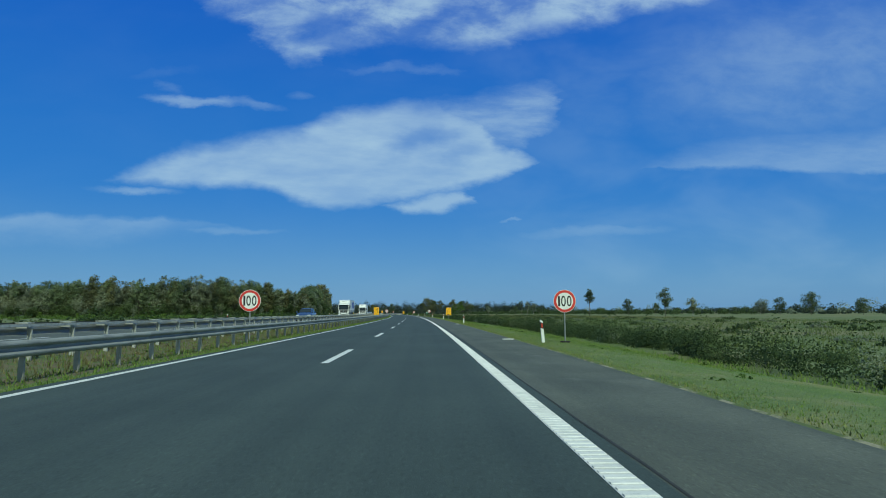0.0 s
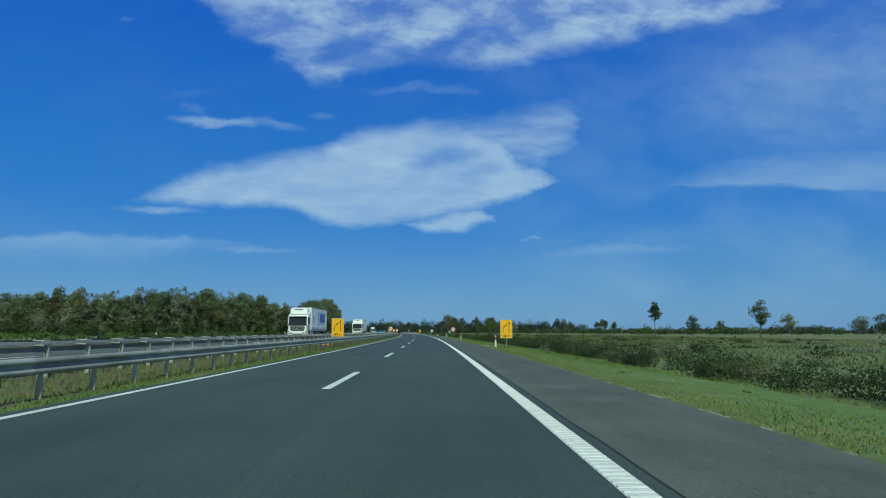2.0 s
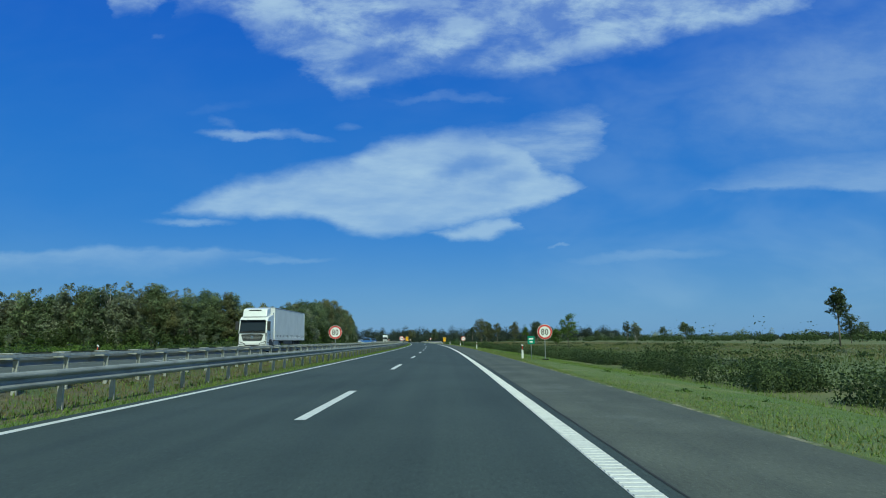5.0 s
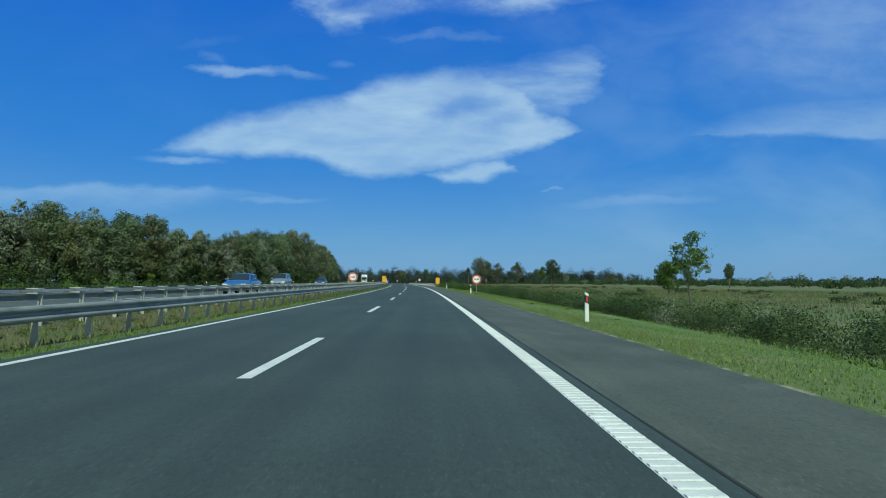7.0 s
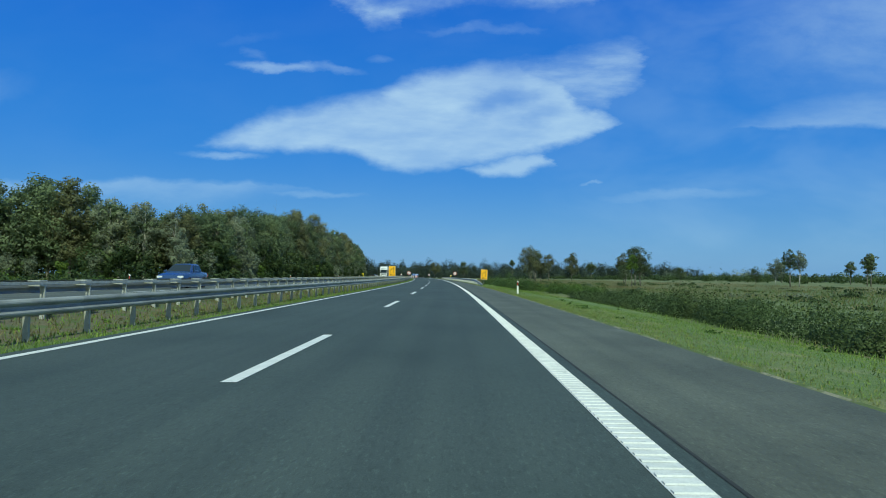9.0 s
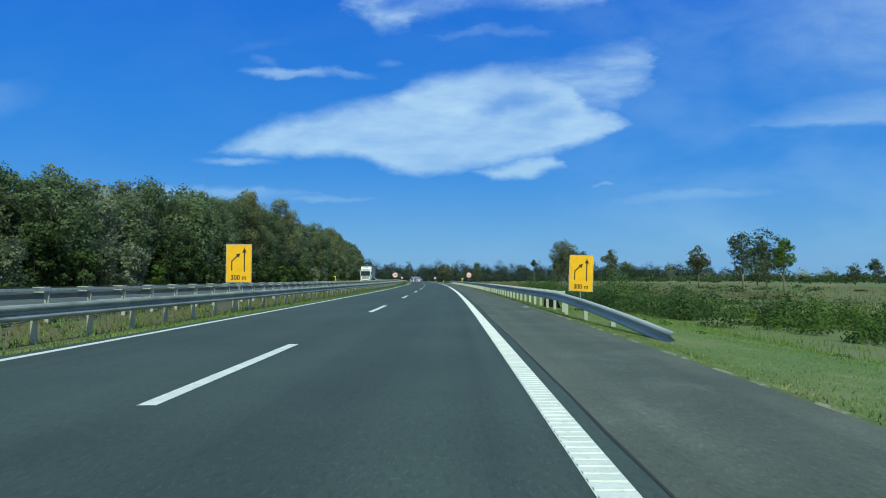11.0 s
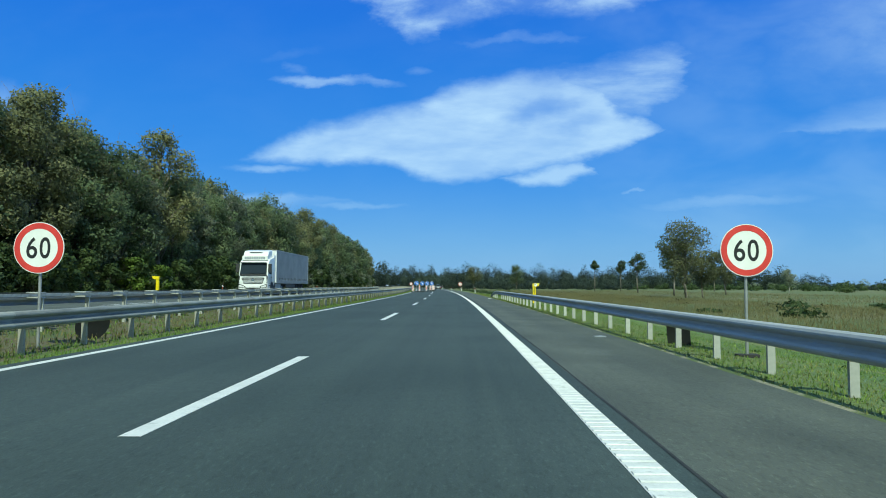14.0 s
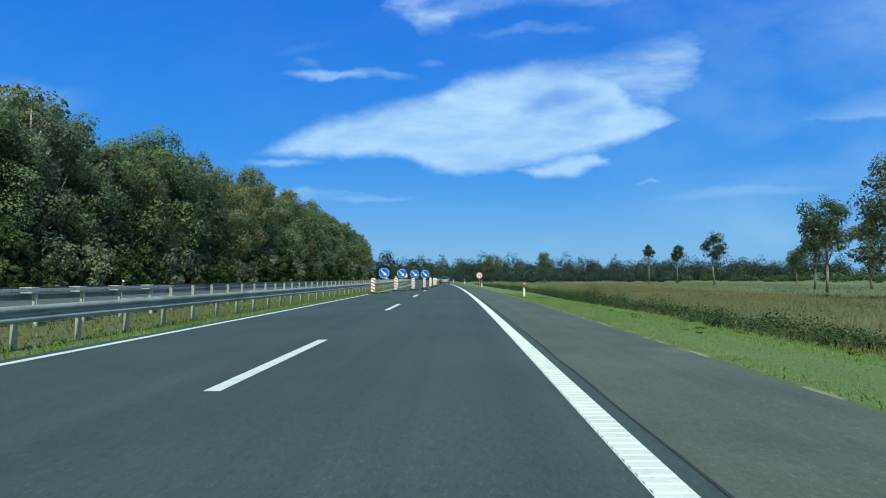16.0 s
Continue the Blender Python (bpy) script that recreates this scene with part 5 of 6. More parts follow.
def lane_sign(m, bottom, text, label):
    """Yellow board: the left lane ends, merge to the right."""
    ob = thing("lane_closure_sign", m, label, "road sign", "yellow lane closure boards")
    w, h = 0.5, 1.5
    sign_post(ob, bottom + h - 0.1)
    up = Matrix.Translation((0, 0, bottom))
    part("plate", box_mesh("plate", (-w, 0.0, 0), (w, 0.008, h), SIGN_GREY, 0.003), ob, "grey metal back plate", up)
    part("edge", box_mesh("edge", (-w + 0.003, -0.002, 0.003), (w - 0.003, 0.0, h - 0.003), SIGN_WHITE), ob, "thin white edge", up)
    part("border", box_mesh("border", (-w + 0.014, -0.004, 0.014), (w - 0.014, -0.002, h - 0.014), SIGN_BLACK), ob, "thin black line", up)
    part("face", box_mesh("face", (-w + 0.022, -0.006, 0.022), (w - 0.022, -0.004, h - 0.022), SIGN_YELLOW), ob, "bright yellow face", up)
    part("arrow", prism("arrow", arrow_outline([(-0.27, 0.47), (-0.27, 0.83), (-0.06, 1.03)], 0.024, 0.17, 0.085), -0.009, -0.006, SIGN_BLACK), ob, "bent black arrow", up)
    part("arrow", prism("arrow", arrow_outline([(0.22, 0.42), (0.22, 0.8), (0.22, 1.17)], 0.024, 0.19, 0.085), -0.009, -0.006, SIGN_BLACK), ob, "straight black arrow", up)
    part("lettering", words("lettering", text, 0.19, SIGN_BLACK, 0.9, 0.0015, 0.004), ob, "black lettering", Matrix.Translation((-0.0, -0.008, bottom + 0.20)))
    return ob


round_sign(stand(30.6, 8.5, -0.1), 1.76, "100", "round 100 limit sign with red ring on the verge")
round_sign(stand(32.2, -5.42, -0.05), 1.83, "100", "round 100 limit sign behind the median rail")
lane_sign(stand(131.1, 8.38, -0.1), 0.74, "600 m", "yellow lane closure board beside a marker post")
lane_sign(stand(131.3, -5.45, -0.05), 0.84, "600 m", "yellow lane closure board behind the median rail")
round_sign(stand(231.6, 8.8, -0.12), 1.78, "80", "round 80 limit sign with red ring on the verge")
round_sign(stand(237.0, -5.7, -0.05), 1.90, "80", "round 80 limit sign behind the median rail")
round_sign(stand(333.3, 7.97, -0.1), 1.55, "", "no overtaking sign with red and black cars on the verge", True)
round_sign(stand(334.7, -5.30, -0.05), 1.73, "", "no overtaking sign behind the median rail", True)
lane_sign(stand(435.6, 8.29, -0.1) @ pose(0, 0, 0, 0, 2.5, 0), 0.77, "300 m", "yellow lane closure board behind the guard rail")
lane_sign(stand(433.8, -5.35, -0.05), 1.12, "300 m", "yellow lane closure board above the median rail")
round_sign(stand(529.3, 7.95, -0.1), 1.97, "60", "round 60 limit sign behind the guard rail")
round_sign(stand(529.3, -5.38, -0.05), 1.94, "60", "round 60 limit sign behind the median rail")
round_sign(stand(692.0, 7.6, -0.1), 1.7, "40", "small far round limit sign on the verge")
round_sign(stand(736.0, -5.55, -0.05), 1.8, "40", "small far round limit sign behind the median rail")


def sos_pillar(m, lettered):
    ob = thing("emergency_phone", m, "bright yellow emergency phone pillar with a hooked top", "emergency phone")
    part("pillar", box_mesh("pillar", (-0.12, -0.10, -0.4), (0.12, 0.10, 1.30), SOS_YELLOW, 0.02), ob)
    part("hood", prism("hood", [(-0.14, 1.28), (0.16, 1.28), (0.38, 1.36), (0.42, 1.56), (-0.14, 1.54)], -0.13, 0.13, SOS_YELLOW, 0.015), ob, "yellow hood")
    part("disc", prism("disc", ring_outline(0.13, 28), -0.145, -0.131, SIGN_WHITE), ob, "white disc", Matrix.Translation((0.10, 0, 1.42)))
    bm = bmesh.new()
    for a in range(-60, 70, 20):
        c = radians(a + 135)
        box(bm, (0.06 * math.cos(c) - 0.016, -0.152, 0.06 * math.sin(c) - 0.016), (0.06 * math.cos(c) + 0.016, -0.146, 0.06 * math.sin(c) + 0.016), 0.004)
    part("receiver", bm_mesh("receiver", bm, SIGN_BLACK), ob, "black handset symbol", Matrix.Translation((0.10, 0, 1.42)))
    if lettered:
        for i, c in enumerate("SOS"):
            part("letter", words("letter", c, 0.15, SIGN_BLACK, 0.95, 0.0015, 0.006), ob, "black letter " + c, Matrix.Translation((0, -0.103, 1.14 - 0.20 * i)))
    return ob


sos_pillar(stand(571.5, 9.1, -0.15), True)
sos_pillar(stand(571.5, -21.6, 0.35, 180), True)


def barrier_board(m, lamp):
    """Red and white slanted lane closure board on a rubber foot."""
    ob = thing("barrier_board", m, "red and white striped lane closure board on a black foot", "road barrier", "boards of the lane closure")
    part("foot", box_mesh("foot", (-0.38, -0.18, 0.0), (0.38, 0.18, 0.11), RUBBER, 0.02), ob, "black rubber foot")
    part("panel", box_mesh("panel", (-0.15, -0.02, 0.18), (0.15, 0.02, 1.20), SIGN_WHITE, 0.015), ob, "white panel")
    part("stem", box_mesh("stem", (-0.03, -0.015, 0.08), (0.03, 0.015, 0.22), RUBBER), ob)
    for k in range(4):
        z = 0.22 + 0.25 * k
        part("stripe", prism("stripe", [(-0.135, z + 0.13), (0.135, z), (0.135, z + 0.11), (-0.135, min(z + 0.24, 1.17))], -0.024, -0.021, SIGN_RED), ob, "slanted red stripe")
    if lamp:
        part("lamp", prism("lamp", ring_outline(0.10, 20, 0, 1.31), -0.05, 0.05, LAMP_AMBER, 0.01), ob, "yellow warning lamp")
    return ob


def arrow_disc(m):
    ob = thing("keep_right_sign", m, "blue disc with a white arrow on a stand", "road sign", "blue arrow signs of the lane closure")
    up = Matrix.Translation((0, 0, 1.62))
    part("foot", box_mesh("foot", (-0.38, -0.18, 0.0), (0.38, 0.18, 0.11), RUBBER, 0.02), ob, "black rubber foot")
    part("post", rod_mesh("post", (0, 0.05, 0.05), (0, 0.05, 1.9), 0.025, SIGN_GREY), ob)
    part("face", prism("face", ring_outline(0.42), -0.004, 0.012, SIGN_BLUE), ob, "blue face", up)
    part("border", annulus("border", 0.395, 0.415, -0.007, -0.004, SIGN_WHITE), ob, "thin white ring", up)
    part("arrow", prism("arrow", arrow_outline([(-0.22, 0.22), (-0.05, 0.05), (0.06, -0.06)], 0.045, 0.20, 0.16), -0.008, -0.004, SIGN_WHITE), ob, "white arrow", up)
    return ob


for s, d, lamp in ((638.5, -3.55, False), (648.5, -2.55, True), (654.0, -1.25, False), (664.5, -0.40, False), (673.0, 0.15, True), (682.0, 0.55, False), (692, 0.75, False)):
    barrier_board(stand(s, d), lamp)
for s, d in ((641.0, -2.95), (648.6, -2.02), (654.0, -1.08), (657.0, -0.15)):
    arrow_disc(stand(s, d))


def leaning_plate(m, outline, label, mat=SIGN_GREY):
    ob = thing("leaning_sign", m, label, "road sign")
    part("plate", prism("plate", outline, -0.004, 0.004, mat), ob)
    part("bracket", box_mesh("bracket", (-0.03, 0.006, -0.2), (0.03, 0.04, 0.2), SIGN_GREY, 0.004), ob)


leaning_plate(stand(333.6, -5.46, 0.54, 84) @ pose(0, 0, 0, -14, 0, 0), [(-0.45, -0.45), (0.45, -0.45), (0.42, 0.42), (0.0, 0.50), (-0.40, 0.38)], "grey back of a worn sign leaning on the rail", SIGN_GREY)
leaning_plate(stand(334.4, -5.34, 0.52, 98) @ pose(0, 0, 0, -24, 30, 0), [(-0.40, -0.40), (0.40, -0.40), (0.0, 0.42)], "grey back of a triangular sign leaning on the rail", DULL_ZINC)
# the rail's shadow on this sign back is given by a dark material
leaning_plate(stand(531.6, -5.55, 0.30, 55) @ pose(0, 0, 0, 20, 0, 0), ring_outline(0.38, 32), "round sign leaning on the rail, its back painted shade-dark", CHASSIS)
leaning_plate(stand(433.0, -5.60, 0.30, 50) @ pose(0, 0, 0, 20, 0, 0), ring_outline(0.34, 32), "dark back of a round sign behind the rail")
# this back faces away from the sun; the dark material carries that shade
leaning_plate(stand(437.0, 7.30, 0.16, -25) @ pose(0, 0, 0, 32, 0, 0), [(-0.40, -0.30), (0.40, -0.30), (0.30, 0.36), (-0.2, 0.40)], "sign leaning behind the rail, its shaded back painted dark", CHASSIS)
leaning_plate(stand(531.4, 7.35, 0.22, -25) @ pose(0, 0, 0, 24, 0, 0), [(-0.24, -0.35), (0.24, -0.35), (0.24, 0.40), (0.0, 0.50), (-0.24, 0.40)], "dark back of a small sign behind the rail", CHASSIS)
fallen = thing("fallen_board", stand(132.2, -6.45, 0.08) @ pose(0, 0, 0, 0, 4, 8), "orange and white board lying on the median grass", "traffic board")
part("panel", box_mesh("panel", (-0.45, -0.16, 0.0), (0.45, 0.16, 0.06), material("fluorescent_orange", (0.80, 0.12, 0.02), (0.86, 0.17, 0.03), 3, 0.5), 0.01), fallen)
part("stripe", box_mesh("stripe", (-0.45, -0.13, 0.061), (-0.12, 0.13, 0.066), SIGN_WHITE), fallen, "white stripe")
for s, d, w in ((32.0, 6.2, 0.5), (72.0, 6.1, 0.35), (132.5, 6.9, 0.5), (436.5, 6.15, 0.3), (533.0, 6.0, 0.3), (579.5, 6.0, 0.35), (262.0, 6.0, 0.3)):
    scrap = thing("litter", stand(s, d, 0.0, 12), "crumpled pale scrap lying on the hard shoulder", "litter")
    part("sheet", prism("sheet", [(-w / 2, -0.03), (w / 2, -0.03), (w / 2, 0.004), (0.1 * w, 0.012), (-w / 2, 0.006)], -0.02, 0.04, LETTER_GREY if w < 0.35 else PLASTIC_WHITE), scrap)


# ---- vehicles (they stand where they pass; local y points the way they drive) ----
def wheel(parent, x, y, r, width, name="wheel"):
    ob = part(name, annulus("tyre", r * 0.62, r, -width / 2, width / 2, RUBBER, 28), parent, "black tyre", pose(x, y, r, 0, 0, 90))
    side = 1 if x > 0 else -1
    part("rim", prism("rim", ring_outline(r * 0.63, 20), -width * 0.38, width * 0.38, CHROME, 0.01), ob, "bright metal rim")
    return ob


def loft(name, stations, mat):
    """Body from stations along y: (y, z_low, z_belt, z_top, half width at the belt, half width at the top)."""
    verts, faces = [], []
    for y, z0, z1, z2, w1, w2 in stations:
        ring = [(-w1 * 0.94, z0), (-w1, z0 + (z1 - z0) * 0.3), (-w1 * 0.995, z1), (-w2, z1 + (z2 - z1) * 0.86), (-w2 * 0.86, z2), (0, z2 + 0.015)]
        ring += [(-x, z) for x, z in ring[::-1][1:]]
        verts += [(x, y, z) for x, z in ring]
    k = 11
    for i in range(len(stations) - 1):
        for j in range(k):
            a, b = i * k + j, i * k + (j + 1) % k
            faces.append((a, b, b + k, a + k))
    faces += [tuple(range(k))[::-1], tuple(range((len(stations) - 1) * k, len(stations) * k))]
    me = mesh_of(name, verts, faces, mat, False)
    bm = bmesh.new()
    bm.from_mesh(me)
    bmesh.ops.recalc_face_normals(bm, faces=bm.faces)
    bmesh.ops.bevel(bm, geom=[e for e in bm.edges if e.is_manifold and e.calc_face_angle(0) > 0.5], offset=0.035, segments=2, affect="EDGES", profile=0.5)
    bm.to_mesh(me)
    bm.free()
    me.polygons.foreach_set("use_smooth", [True] * len(me.polygons))
    return me


def quad_panel(name, a, b, c, d, mat, lift=0.006):
    """A thin pane through four corners, lifted along its normal."""
    a, b, c, d = (Vector(v) for v in (a, b, c, d))
    n = (b - a).cross(d - a).normalized()
    top = [v + n * lift for v in (a, b, c, d)]
    low = [v - n * 0.01 for v in (a, b, c, d)]
    return mesh_of(name, top + low, [(0, 1, 2, 3), (7, 6, 5, 4), (0, 4, 5, 1), (1, 5, 6, 2), (2, 6, 7, 3), (3, 7, 4, 0)], mat)


def car(m, paint, label, length=4.5, height=1.45, suv=False):
    """A passenger car; its nose points along +y."""
    ob = thing("car", m, label, "car")
    L, h = length / 2, height
    belt = h * 0.62
    w, low = 0.88, 0.22 if not suv else 0.32
    rear = -L + (0.35 if suv else 0.75)
    roof_a, roof_b = (-L + 0.45, L - 2.15) if suv else (-L + 1.15, L - 2.05)
    nose = L - 1.25
    body = [(-L, low + 0.12, belt * 0.72, belt * 0.9, w * 0.86, w * 0.80), (-L + 0.12, low, belt * 0.9, belt + 0.02, w * 0.95, w * 0.86), (rear + 0.1, low, belt, belt + 0.06, w, w * 0.88),
            (0, low, belt, belt + 0.04, w, w * 0.88), (nose, low, belt * 0.98, belt + 0.02, w, w * 0.86), (L - 0.35, low, belt * 0.86, belt * 0.92, w * 0.96, w * 0.82),
            (L - 0.05, low + 0.08, belt * 0.62, belt * 0.74, w * 0.84, w * 0.74), (L, low + 0.14, belt * 0.55, belt * 0.6, w * 0.74, w * 0.66)]
    part("body", loft("body", body, paint), ob)
    z0 = belt + 0.02
    cabin = [(rear, z0 - 0.05, z0 - 0.02, z0, w * 0.86, w * 0.84), (roof_a, z0 - 0.05, z0 + 0.02, h - 0.02, w * 0.87, w * 0.70), ((roof_a + roof_b) / 2, z0 - 0.05, z0 + 0.02, h, w * 0.87, w * 0.71),
             (roof_b, z0 - 0.05, z0 + 0.02, h - 0.03, w * 0.87, w * 0.69), (nose + 0.05, z0 - 0.05, z0 - 0.02, z0, w * 0.86, w * 0.82)]
    part("cabin", loft("cabin", cabin, paint), ob, "painted roof and pillars")
    a, b = w * 0.80, w * 0.62
    part("windscreen", quad_panel("windscreen", (a, nose - 0.06, z0 + 0.05), (-a, nose - 0.06, z0 + 0.05), (-b, roof_b + 0.10, h - 0.07), (b, roof_b + 0.10, h - 0.07), GLASS, 0.03), ob, "dark windscreen")
    part("rear_window", quad_panel("rear_window", (-a, rear + 0.06, z0 + 0.05), (a, rear + 0.06, z0 + 0.05), (b, roof_a - 0.08, h - 0.08), (-b, roof_a - 0.08, h - 0.08), GLASS, 0.03), ob, "dark rear window")
    cuts = [rear + 0.45, (roof_a + roof_b) / 2 - 0.45, roof_b - 0.55 + 0.35, nose - 0.55] if not suv else [rear + 0.2, rear + 1.05, roof_b - 0.55, nose - 0.45]
    for side in (-1, 1):
        for i in range(3):
            y0, y1 = cuts[i] + 0.03, cuts[i + 1] - 0.03
            t0 = max(y0, roof_a + 0.02)
            t1 = min(y1, roof_b - 0.02)
            if t1 <= t0:
                t0, t1 = (y0, y0 + 0.12) if i == 2 else (y1 - 0.12, y1)
                t0, t1 = min(max(t0, roof_a), roof_b - 0.15), min(max(t1, roof_a + 0.12), roof_b)
            x0, x1 = side * w * 0.875, side * w * 0.735
            pts = [(x0, y0, z0 + 0.03), (x0, y1, z0 + 0.03), (x1, t1, h - 0.10), (x1, t0, h - 0.10)]
            part("side_window", quad_panel("side_window", *(pts if side > 0 else pts[::-1]), GLASS, 0.02), ob, "dark side window")
        part("mirror", box_mesh("mirror", (side * w if side > 0 else side * w - 0.2, nose - 0.55, z0 + 0.02), (side * w + 0.2 if side > 0 else side * w, nose - 0.42, z0 + 0.16), paint, 0.03), ob)
        part("headlight", box_mesh("headlight", (side * 0.62 - 0.17, L - 0.22, belt * 0.64), (side * 0.62 + 0.17, L - 0.03, belt * 0.80), LAMP_GLASS, 0.03), ob, "clear headlight")
        part("tail_light", box_mesh("tail_light", (side * 0.70 - 0.13, -L - 0.015, belt * 0.70), (side * 0.70 + 0.13, -L + 0.15, belt * 0.93), LAMP_RED, 0.02), ob, "red tail light")
        for y in (-L + 0.85, L - 0.9):
            wheel(ob, side * (w - 0.09), y, 0.33 if not suv else 0.37, 0.21)
    part("grille", box_mesh("grille", (-0.42, L - 0.06, belt * 0.42), (0.42, L + 0.008, belt * 0.62), SIGN_BLACK, 0.02), ob, "black grille")
    part("number_plate", box_mesh("number_plate", (-0.26, -L - 0.025, belt * 0.62), (0.26, -L + 0.02, belt * 0.62 + 0.11), SIGN_WHITE, 0.004), ob, "plain white plate")
    part("number_plate", box_mesh("number_plate", (-0.26, L - 0.03, low + 0.14), (0.26, L + 0.02, low + 0.25), SIGN_WHITE, 0.004), ob, "plain white plate")
    part("bumper", box_mesh("bumper", (-0.78, -L - 0.03, low + 0.02), (0.78, -L + 0.1, low + 0.20), CHASSIS, 0.03), ob, "dark lower bumper")
    return ob


def truck(m, label, curtain, logo, name_board):
    """A tractor with a curtain-sided trailer; the bumper is at local y = 0 and the truck drives to +y."""
    ob = thing("lorry", m, label, "lorry")
    w, top = 1.25, 4.0
    side = [(0.02, 0.45), (0.06, 1.25), (-0.02, 1.75), (-0.32, 2.85), (-0.75, 3.12), (-2.15, 3.35), (-2.25, 0.95), (-2.05, 0.55)]
    bm = bmesh.new()
    a = [bm.verts.new((-w, y, z)) for y, z in side]
    b = [bm.verts.new((w, y, z)) for y, z in side]
    bm.faces.new(a)
    bm.faces.new(b[::-1])
    for i in range(len(a)):
        j = (i + 1) % len(a)
        bm.faces.new((a[j], a[i], b[i], b[j]))
    bmesh.ops.recalc_face_normals(bm, faces=bm.faces)
    bmesh.ops.bevel(bm, geom=list(bm.edges), offset=0.09, segments=3, affect="EDGES", profile=0.6)
    cab = part("cab", bm_mesh("cab", bm, TRUCK_WHITE, False), ob, "white driver's cab")
    part("windscreen", quad_panel("windscreen", (1.14, 0.02, 1.80), (-1.14, 0.02, 1.80), (-1.10, -0.27, 2.74), (1.10, -0.27, 2.74), GLASS, 0.03), cab, "dark windscreen")
    part("visor", box_mesh("visor", (-1.1, -0.20, 2.74), (1.1, -0.02, 2.83), GLASS, 0.02), cab, "dark sun visor")
    for x0, x1 in ((-0.1, -0.95), (0.55, -0.15)):
        part("wiper", rod_mesh("wiper", (x0, 0.075, 1.80), (x1, 0.055, 1.92), 0.014, SIGN_BLACK, 6), cab, "black wiper")
    part("windscreen_sill", box_mesh("windscreen_sill", (-1.15, -0.05, 1.68), (1.15, 0.075, 1.79), CHASSIS, 0.02), cab, "dark strip below the windscreen")
    part("roof_hatch", box_mesh("roof_hatch", (-0.55, -0.98, 3.66), (0.55, -0.72, 3.74), CHASSIS, 0.02), cab, "dark lamp bar on the roof")
    spoiler = [(-0.55, 3.10), (-0.80, 3.72), (-1.05, 3.86), (-2.10, 3.98), (-2.15, 3.25)]
    bm = bmesh.new()
    a = [bm.verts.new((-w * 0.90 + 0.05, y, z)) for y, z in spoiler]
    b = [bm.verts.new((w * 0.90 - 0.05, y, z)) for y, z in spoiler]
    bm.faces.new(a)
    bm.faces.new(b[::-1])
    for i in range(len(a)):
        j = (i + 1) % len(a)
        bm.faces.new((a[j], a[i], b[i], b[j]))
    bmesh.ops.recalc_face_normals(bm, faces=bm.faces)
    bmesh.ops.bevel(bm, geom=list(bm.edges), offset=0.10, segments=3, affect="EDGES", profile=0.6)
    part("roof_spoiler", bm_mesh("roof_spoiler", bm, TRUCK_WHITE), cab, "white roof spoiler")
    if name_board:
        board = part("name_board", box_mesh("name_board", (-1.10, -0.80, 3.00), (1.10, -0.40, 3.42), SIGN_WHITE, 0.02), cab, "white name board")
        for i in range(9):
            x = -0.80 + 0.2 * i
            part("bar", box_mesh("bar", (x - 0.075, -0.398, 3.10), (x + 0.075, -0.390, 3.32), LETTER_GREY), ob, "dark bar")
    grille = part("grille", prism("grille", [(-0.98, 1.50), (-0.80, 1.00), (0.80, 1.00), (0.98, 1.50), (0.80, 1.58), (-0.80, 1.58)], 0.02, 0.085, CHASSIS, 0.02), cab, "dark grille")
    thick = 0.030 if name_board else 0.013
    for z in (1.06, 1.17, 1.28, 1.39, 1.50):
        part("slat", box_mesh("slat", (-0.80 - 0.28 * (z - 1.06), 0.08, z - thick), (0.80 + 0.28 * (z - 1.06), 0.115, z + thick), LETTER_PALE if name_board else SIGN_GREY, 0.006), cab, "bright grille slat")
    part("badge", prism("badge", ring_outline(0.13, 24, 0, 1.32), 0.09, 0.115, CHROME), cab, "round bright badge")
    part("bumper", box_mesh("bumper", (-1.24, -0.35, 0.36), (1.24, 0.10, 0.90), TRUCK_WHITE, 0.06), cab, "white bumper")
    part("air_intake", box_mesh("air_intake", (-0.62, 0.05, 0.42), (0.62, 0.112, 0.66), CHASSIS, 0.02), cab, "dark air intake")
    part("number_plate", box_mesh("number_plate", (-0.26, 0.10, 0.70), (0.26, 0.118, 0.81), SIGN_WHITE, 0.004), cab, "plain white plate")
    for s in (-1, 1):
        part("lamp_surround", prism("lamp_surround", [(s * 0.60, 0.60), (s * 1.20, 0.66), (s * 1.21, 0.98), (s * 0.98, 0.90), (s * 0.66, 0.80)], 0.02, 0.108, CHASSIS, 0.01), cab, "dark headlight surround")
        part("headlight", prism("headlight", [(s * 0.68, 0.64), (s * 1.14, 0.70), (s * 1.17, 0.90), (s * 0.98, 0.85), (s * 0.72, 0.77)], 0.10, 0.124, LAMP_GLASS, 0.008), cab, "clear headlight")
        part("corner_strip", box_mesh("corner_strip", (s * 1.19 - 0.045, -0.10, 1.02), (s * 1.19 + 0.045, 0.055, 1.66), CHASSIS, 0.02), cab, "dark corner strip")
        part("side_fairing", box_mesh("side_fairing", (s * 1.17 - 0.05, -2.68, 1.05), (s * 1.17 + 0.05, -2.18, 3.55), TRUCK_WHITE, 0.03), cab, "white side fairing")
        part("skirt", box_mesh("skirt", (s * 1.18 - 0.04, -4.7, 0.40), (s * 1.18 + 0.04, -2.2, 1.02), TRUCK_WHITE if logo else CHASSIS, 0.03), ob, "side skirt")
        for z in (0.48, 0.78):
            part("step", box_mesh("step", (s * 1.19 - 0.07, -0.75, z), (s * 1.19 + 0.07, -0.34, z + 0.10), CHASSIS, 0.02), cab, "dark step")
        x = s * (w + 0.004)
